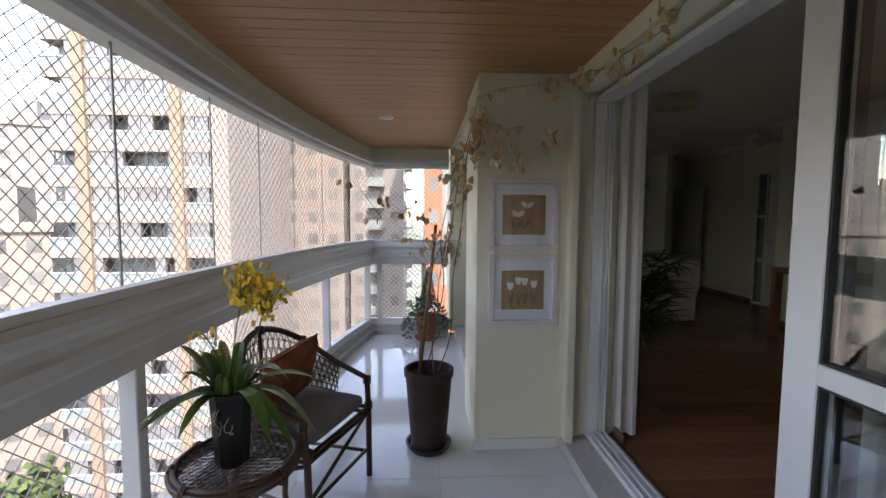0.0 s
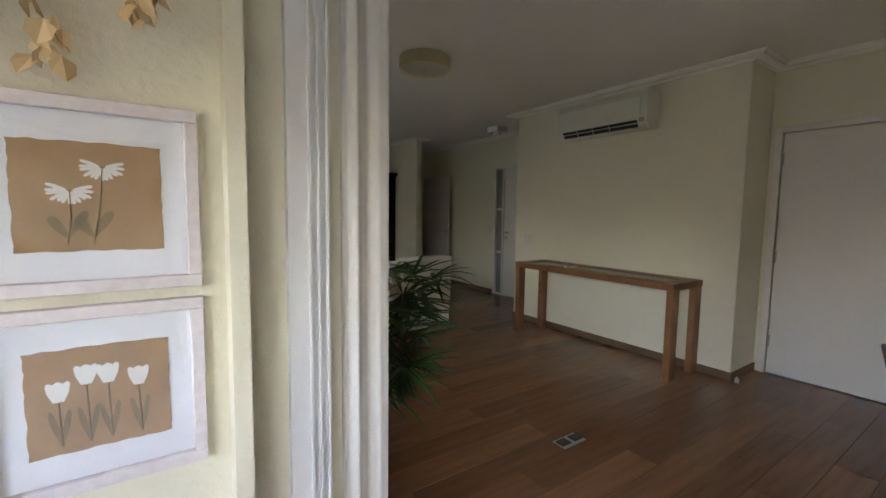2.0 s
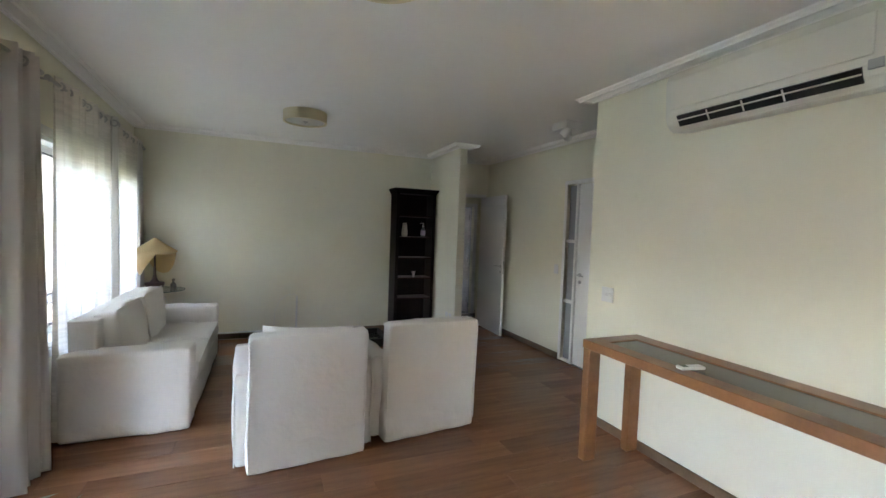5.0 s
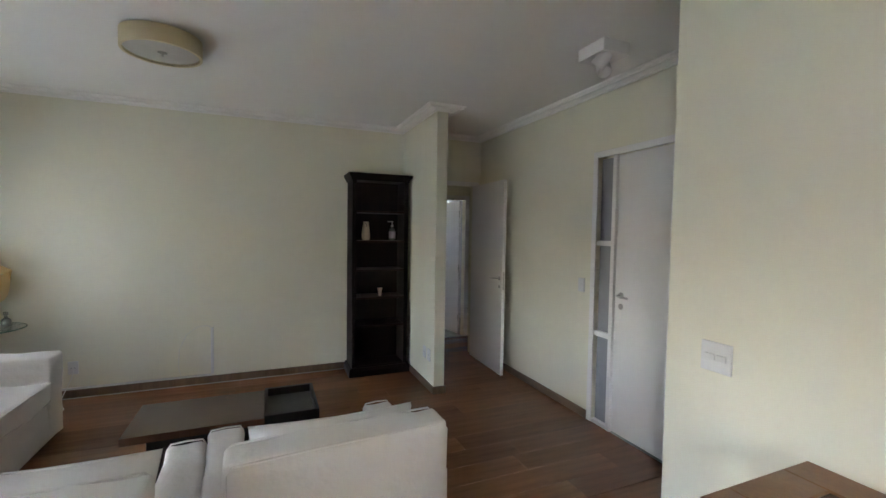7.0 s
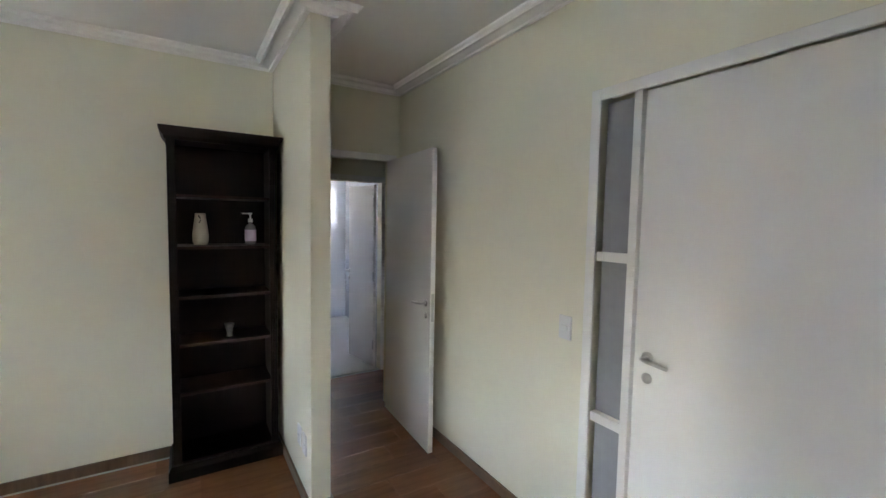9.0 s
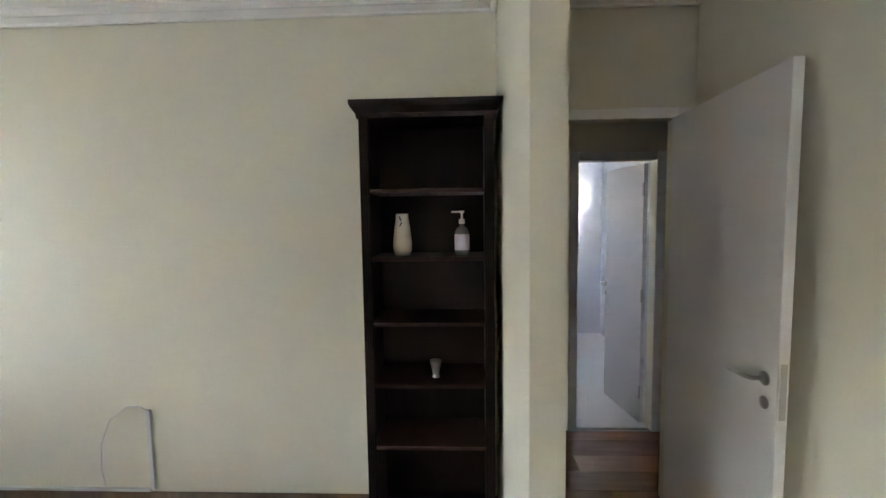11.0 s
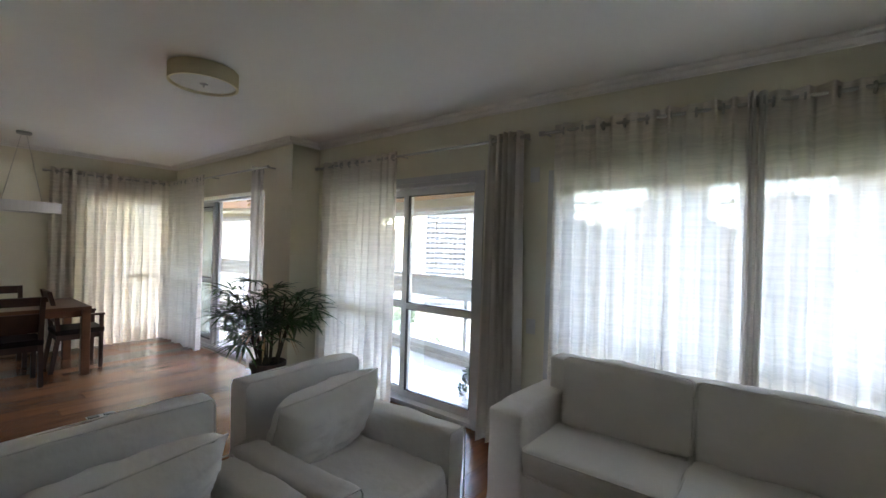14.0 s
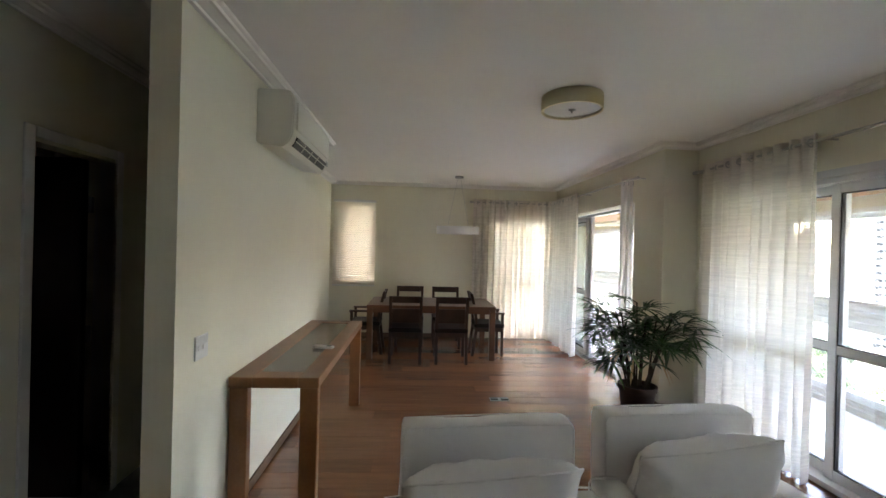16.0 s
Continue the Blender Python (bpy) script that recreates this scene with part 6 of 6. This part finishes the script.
b = bmesh.new()
for r_, z in ((0.225, TZ), (0.240, TZ - 0.012), (0.235, TZ - 0.03), (0.222, TZ - 0.042)):
    tube(b, ring_pts(r_, z), 0.011, 7, False)
part("rim", b, M_RATTAN, rt, smooth=True)
b = bmesh.new()
for ang in (0, 60, 120):
    for k in range(-9, 10):
        for off in (-0.0035, 0.0035):
            c = k * 0.0235 + off
            h = math.sqrt(max(0, 0.222 ** 2 - c * c))
            if h > 0.02:
                pts = [Matrix.Rotation(radians(ang), 3, "Z") @ Vector((x, c, TZ - 0.004 + 0.0022 * math.sin(x * 120 + k * 3 + ang))) for x in [-h + 2 * h * i / 12 for i in range(13)]]
                tube(b, pts, 0.0017, 4, False)
part("woven_top", b, M_RATTAN, rt)["kind"] = "stuff"
for k in range(4):
    a = radians(40 + 90 * k)
    b = bmesh.new()
    tube(b, [(0.20 * math.cos(a), 0.20 * math.sin(a), TZ - 0.04), (0.19 * math.cos(a), 0.19 * math.sin(a), 0.25), (0.21 * math.cos(a), 0.21 * math.sin(a), 0)], 0.013, 8)
    part("leg", b, M_RATTAN, rt, smooth=True)
b = bmesh.new()
for k in range(4):
    a0, a1 = radians(40 + 90 * k), radians(130 + 90 * k)
    tube(b, [(0.195 * math.cos(a0), 0.195 * math.sin(a0), 0.16), (0.11 * math.cos((a0 + a1) / 2), 0.11 * math.sin((a0 + a1) / 2), 0.18), (0.195 * math.cos(a1), 0.195 * math.sin(a1), 0.16)], 0.009, 7)
part("stretcher", b, M_RATTAN, rt, smooth=True)
b = bmesh.new()
for k in range(8):
    a = radians(20 + 45 * k)
    c = Vector((0.232 * math.cos(a), 0.232 * math.sin(a), TZ - 0.02))
    for w in range(-2, 3):
        tang = Vector((-math.sin(a), math.cos(a), 0)) * w * 0.006
        tube(b, [c + tang + Vector((math.cos(a) * 0.018 * math.cos(q), math.sin(a) * 0.018 * math.cos(q), 0.034 * math.sin(q))) for q in [2 * math.pi * i / 10 for i in range(11)]], 0.0035, 4, False)
part("binding", b, M_RATTAN, rt, smooth=True)

orc = thing("potted_orchid", "yellow flowering orchid with long green leaves in a black pot", "potted plant", at=(RT[0] - 0.005, RT[1] - 0.03, BF + TZ + 0.006))
b = bmesh.new()
lathe(b, [(0, 0), (0.062, 0), (0.064, 0.01), (0.080, 0.275), (0.085, 0.28), (0.085, 0.295), (0.076, 0.295), (0.072, 0.26), (0, 0.26)], 10)
part("pot", b, M_NPOT, orc)
lv, st, fl, rt_ = bmesh.new(), bmesh.new(), bmesh.new(), bmesh.new()
rn = random.Random(12)
for k in range(26):
    a = rn.uniform(0, 6.28)
    el = rn.uniform(0.5, 1.35)
    L_ = rn.uniform(0.22, 0.42)
    blade(lv, (0.04 * math.cos(a), 0.04 * math.sin(a), 0.28), (math.cos(a) * math.cos(el), math.sin(a) * math.cos(el), math.sin(el)), L_, rn.uniform(0.042, 0.064), rn.uniform(0.35, 1.1), segs=8, fold=0.12)
for k in range(9):
    a = rn.uniform(0, 6.28)
    c = (0.04 * math.cos(a), 0.04 * math.sin(a), 0.26)
    lathe(lv, [(0.006, 0), (0.018, 0.03), (0.014, 0.08), (0.004, 0.10)], 8, c)
stems_ = [((0.02, 0, 0.27), (0.12, 0.0, 0.5), (0.17, -0.04, 0.72)), ((-0.01, 0, 0.27), (0.03, -0.02, 0.55), (0.09, -0.04, 0.76)), ((0.0, 0.02, 0.27), (-0.06, 0.0, 0.48), (-0.08, -0.06, 0.54))]
tips = []
for s_ in stems_:
    pts = []
    for i in range(13):
        f = i / 12
        pts.append(Vector(s_[0]) * (1 - f) ** 2 + Vector(s_[1]) * 2 * f * (1 - f) + Vector(s_[2]) * f * f)
    tube(st, pts, 0.0028, 5)
    tips.append(pts)


def flower(c, s):
    n_ = Vector((rn.uniform(-0.5, 0.8), rn.uniform(-1, -0.1), rn.uniform(-0.3, 0.5))).normalized()
    u_ = n_.cross(Vector((0, 0, 1))).normalized()
    v_ = n_.cross(u_)
    for a, ls, ws in ((-90, 1.0, 0.9), (30, 0.5, 0.3), (90, 0.5, 0.3), (150, 0.5, 0.3), (200, 0.45, 0.25), (-20, 0.45, 0.25)):
        d_ = u_ * math.cos(radians(a)) + v_ * math.sin(radians(a))
        e_ = n_.cross(d_)
        q = [c, c + d_ * s * ls * 0.6 + e_ * s * ws * 0.6 + n_ * s * 0.15, c + d_ * s * ls + n_ * s * 0.1, c + d_ * s * ls * 0.6 - e_ * s * ws * 0.6 + n_ * s * 0.15]
        fl.faces.new([fl.verts.new(p) for p in q])


for pts, n_, sp2 in ((tips[0], 110, 0.034), (tips[1], 100, 0.034), (tips[2], 14, 0.04)):
    for _ in range(n_):
        p = pts[rn.randint(9 if n_ > 20 else 5, 12)] + Vector((rn.gauss(0, sp2), rn.gauss(0, sp2 * 0.8), rn.gauss(0, sp2 * 0.55)))
        tube(st, [pts[9], p], 0.0008, 3, False)
        flower(p, rn.uniform(0.014, 0.024))
for k in range(7):
    a = rn.uniform(-2.6, -0.6)
    wander((0.06 * math.cos(a), 0.06 * math.sin(a), 0.25), (0.10 * math.cos(a), 0.10 * math.sin(a), 0.15), 8, 0.02, 0.002, rn, rt_)
part("leaves", lv, M_LEAF2, orc)["kind"] = "stuff"
part("flower_stems", st, mat("orchid_stem", (0.10, 0.13, 0.04), 0.6, var=0.3), orc)["kind"] = "stuff"
part("flowers", fl, M_YELLOW, orc)["kind"] = "stuff"
part("roots", rt_, mat("pale_root", (0.45, 0.42, 0.33), 0.9, var=0.3), orc)["kind"] = "stuff"

# ---- rattan armchair ----
rc = thing("rattan_armchair", "brown rattan tub armchair with woven back and grey seat cushion", "armchair", at=(-0.445, 2.035, BF), rz=-112)
SZ = 0.42


def rail_at(f):
    """The top rail from one front post round the back to the other; f from 0 to 1."""
    a = radians(-15 + 210 * f) + math.pi
    a = math.pi * 1.0 + radians(-12) + radians(204) * f
    x, y = 0.29 * math.cos(a), 0.27 * math.sin(a) * (1 if math.sin(a) < 0 else 0.8)
    lift = math.sin(math.pi * f) ** 1.6
    return Vector((x, y - 0.0, SZ + 0.20 + 0.24 * lift))


def low_at(f):
    a = math.pi * 1.0 + radians(-12) + radians(204) * f
    return Vector((0.265 * math.cos(a), 0.235 * math.sin(a) * (1 if math.sin(a) < 0 else 0.8), SZ - 0.02))


b = bmesh.new()
fr = [Vector((0.275, 0.22, 0.0)) * 1]
pts = [Vector((-0.27, 0.24, 0)), Vector((-0.275, 0.235, 0.35)), Vector((-0.285, 0.22, 0.56))] + [rail_at(i / 24) for i in range(1, 24)] + [Vector((0.285, 0.22, 0.56)), Vector((0.275, 0.235, 0.35)), Vector((0.27, 0.24, 0))]
tube(b, pts, 0.017, 8)
part("top_rail", b, M_RATTAN, rc, smooth=True)
b = bmesh.new()
lp = [low_at(i / 24) for i in range(25)] + [Vector((0.27, 0.235, SZ - 0.02)), Vector((-0.27, 0.235, SZ - 0.02)), low_at(0)]
tube(b, lp, 0.013, 7, False)
tube(b, [p + Vector((0, 0, -0.03)) for p in lp], 0.012, 7, False)
part("seat_rail", b, M_RATTAN, rc, smooth=True)
for x in (-0.20, 0.20):
    b = bmesh.new()
    tube(b, [(x, -0.19, SZ), (x * 1.1, -0.23, 0.2), (x * 1.15, -0.26, 0)], 0.015, 7)
    part("leg", b, M_RATTAN, rc, smooth=True)
for q in (((-0.27, 0.235, 0.16), (0.27, 0.235, 0.16)), ((-0.27, 0.235, 0.14), (-0.22, -0.24, 0.14)), ((0.27, 0.235, 0.14), (0.22, -0.24, 0.14)), ((-0.27, 0.235, 0.38), (0.27, 0.235, 0.18)), ((0.27, 0.235, 0.36), (0.22, -0.24, 0.16))):
    b = bmesh.new()
    tube(b, q, 0.010, 7)
    part("stretcher", b, M_RATTAN, rc, smooth=True)
b = bmesh.new()
for sg in (1, -1):
    for off in (0, 0.006):
        for k in range(-10, 42):
            pts = []
            for i in range(9):
                f = k / 30 + sg * 0.10 * (i / 8) + off
                if sg < 0:
                    f += 0.1
                if 0.0 <= f <= 1.0:
                    pts.append(low_at(f).lerp(rail_at(f), i / 8))
            if len(pts) > 1:
                tube(b, pts, 0.0019, 4, False)
for h in [j / 8 for j in range(1, 8)]:
    for dz in (0, 0.016):
        tube(b, [low_at(f).lerp(rail_at(f), h + dz) for f in [i / 40 for i in range(41)]], 0.0019, 4, False)
part("woven_back", b, M_RATTAN, rc)["kind"] = "stuff"
for f in (0.5,):
    b = bmesh.new()
    tube(b, [low_at(f), low_at(f).lerp(rail_at(f), 0.5) + Vector((0, -0.01, 0)), rail_at(f)], 0.011, 7)
    part("back_post", b, M_RATTAN, rc, smooth=True)
b = bmesh.new()
for p in (Vector((-0.285, 0.22, 0.55)), Vector((0.285, 0.22, 0.55)), Vector((-0.27, 0.236, 0.41)), Vector((0.27, 0.236, 0.41)), rail_at(0.5), rail_at(0.25), rail_at(0.75)):
    for w in range(-3, 4):
        tube(b, [p + Vector((0.0205 * math.cos(q), 0.0205 * math.sin(q), w * 0.006)) for q in [2 * math.pi * i / 10 for i in range(11)]], 0.0035, 4, False)
part("binding", b, M_RATTAN, rc, smooth=True)
b = soft_box(0.46, 0.44, 0.07, 0.03, 0.006, 9, 0.003, 5)
b.transform(pose(0, 0.015, SZ))
tagged(part("seat_cushion", b, M_GREY, rc, smooth=True), "grey cloth seat cushion")
cu2 = pillow((-0.51, 2.02, BF + SZ + 0.24), (-22, 10, -118), 0.36, 0.34, "crumpled rust-brown cushion leaning in the rattan armchair", 0.065)
cu2["group"] = ""
del cu2["group"]
cu2["category"] = "cushion"
for o in (cu2.children[0], cu2.children[0].children[0]):
    o.data.materials.clear()
    o.data.materials.append(M_RUST)

# ---- floor boards and tiles, each a piece of its own ----
floor_ob = bpy.data.objects["floor"]
balcony_ob = bpy.data.objects["balcony_floor"]


def piece_mesh(name, sx, sy, th, ch, material):
    me = bpy.data.meshes.new(name)
    v = [(0, 0, -th), (sx, 0, -th), (sx, sy, -th), (0, sy, -th), (0, 0, -ch), (sx, 0, -ch), (sx, sy, -ch), (0, sy, -ch), (ch, ch, 0), (sx - ch, ch, 0), (sx - ch, sy - ch, 0), (ch, sy - ch, 0)]
    f = [(0, 1, 5, 4), (1, 2, 6, 5), (2, 3, 7, 6), (3, 0, 4, 7), (4, 5, 9, 8), (5, 6, 10, 9), (6, 7, 11, 10), (7, 4, 8, 11), (8, 9, 10, 11)]
    me.from_pydata(v, [], f)
    me.materials.append(material)
    return me


cache = {}


def lay(name, parent, material, x0, y0, sx, sy, z, th, ch):
    key = (name, round(sx, 3), round(sy, 3))
    if key not in cache:
        cache[key] = piece_mesh(name, sx, sy, th, ch, material)
    ob = new(name, cache[key])
    ob.parent = parent
    ob.location = (x0, y0, z)
    return ob


def fx0(y):
    return CX + 0.002 if y < 3.06 else (WX if y < 5.9 else WN - 0.02)


def fx1(y):
    if y < KY0 - 0.01:
        return MX
    if y < KY1:
        return KX
    return RX


PW = 0.186
rnd = random.Random(3)
y = DY
row = 0
while y < HY - 0.02:
    y1 = min(y + PW, HY)
    a, e = fx0(y + PW / 2), (fx1(y + PW / 2) if y < BY - 0.02 else 6.12)
    if y > BY - 0.06:
        a = 4.88
    x = a - rnd.random() * 1.2
    while x < e:
        xa, xb = max(a, x), min(e, x + 1.28)
        if xb - xa > 0.01:
            lay("plank", floor_ob, M_FLOOR, xa, y, xb - xa, y1 - y - 0.001, 0, 0.014, 0.0012)
        x += 1.28
    y += PW
    row += 1

TS = 0.80


def clipped_tile(xa, xb, ya, yb):
    """A tile whose outer edge follows the curb."""
    n = 6
    me = bpy.data.meshes.new("tile")
    left = [(max(xa, rail_x(yy) + 0.08), yy) for yy in [ya + (yb - ya) * k / n for k in range(n + 1)]]
    if min(x for x, _ in left) > xb - 0.02:
        return
    ring = [(min(x, xb - 0.01), y) for x, y in left] + [(xb, yb), (xb, ya)]
    m_ = len(ring)
    v = [(x, y, -0.006) for x, y in ring] + [(x, y, 0) for x, y in ring]
    me.from_pydata(v, [], [tuple(range(2 * m_ - 1, m_ - 1, -1))[::1]] + [(i, i + m_, (i + 1) % m_ + m_, (i + 1) % m_) for i in range(m_)])
    me.materials.append(M_TILE)
    ob = new("tile", me)
    ob.parent = balcony_ob
    ob.location = (0, 0, BF)


for i in range(-3, 3):
    for j in range(-4, 8):
        x, y = 0.28 + i * TS - 0.0, 2.15 + (j - 3) * TS
        xa, xb = x, min(x + TS - 0.002, 1.06)
        ya, yb = max(y, -3.2), min(y + TS - 0.002, BE)
        if ya >= 2.43:
            xb = min(xb, 0.60)
        if yb - ya < 0.03 or xb - xa < 0.03:
            continue
        if ya < 2.43 < yb and xb > 0.60:
            clipped_tile(xa, min(xb, 0.60), ya, yb)
            if xb > 0.62:
                lay("tile", balcony_ob, M_TILE, max(xa, 0.60), ya, xb - max(xa, 0.60), 2.43 - ya, BF, 0.006, 0.0006)
            continue
        if xa > rail_x(ya) + 0.1 and xa > rail_x(yb) + 0.1:
            lay("tile", balcony_ob, M_TILE, xa, ya, xb - xa, yb - ya, BF, 0.006, 0.0006)
        else:
            clipped_tile(xa, xb, ya, yb)
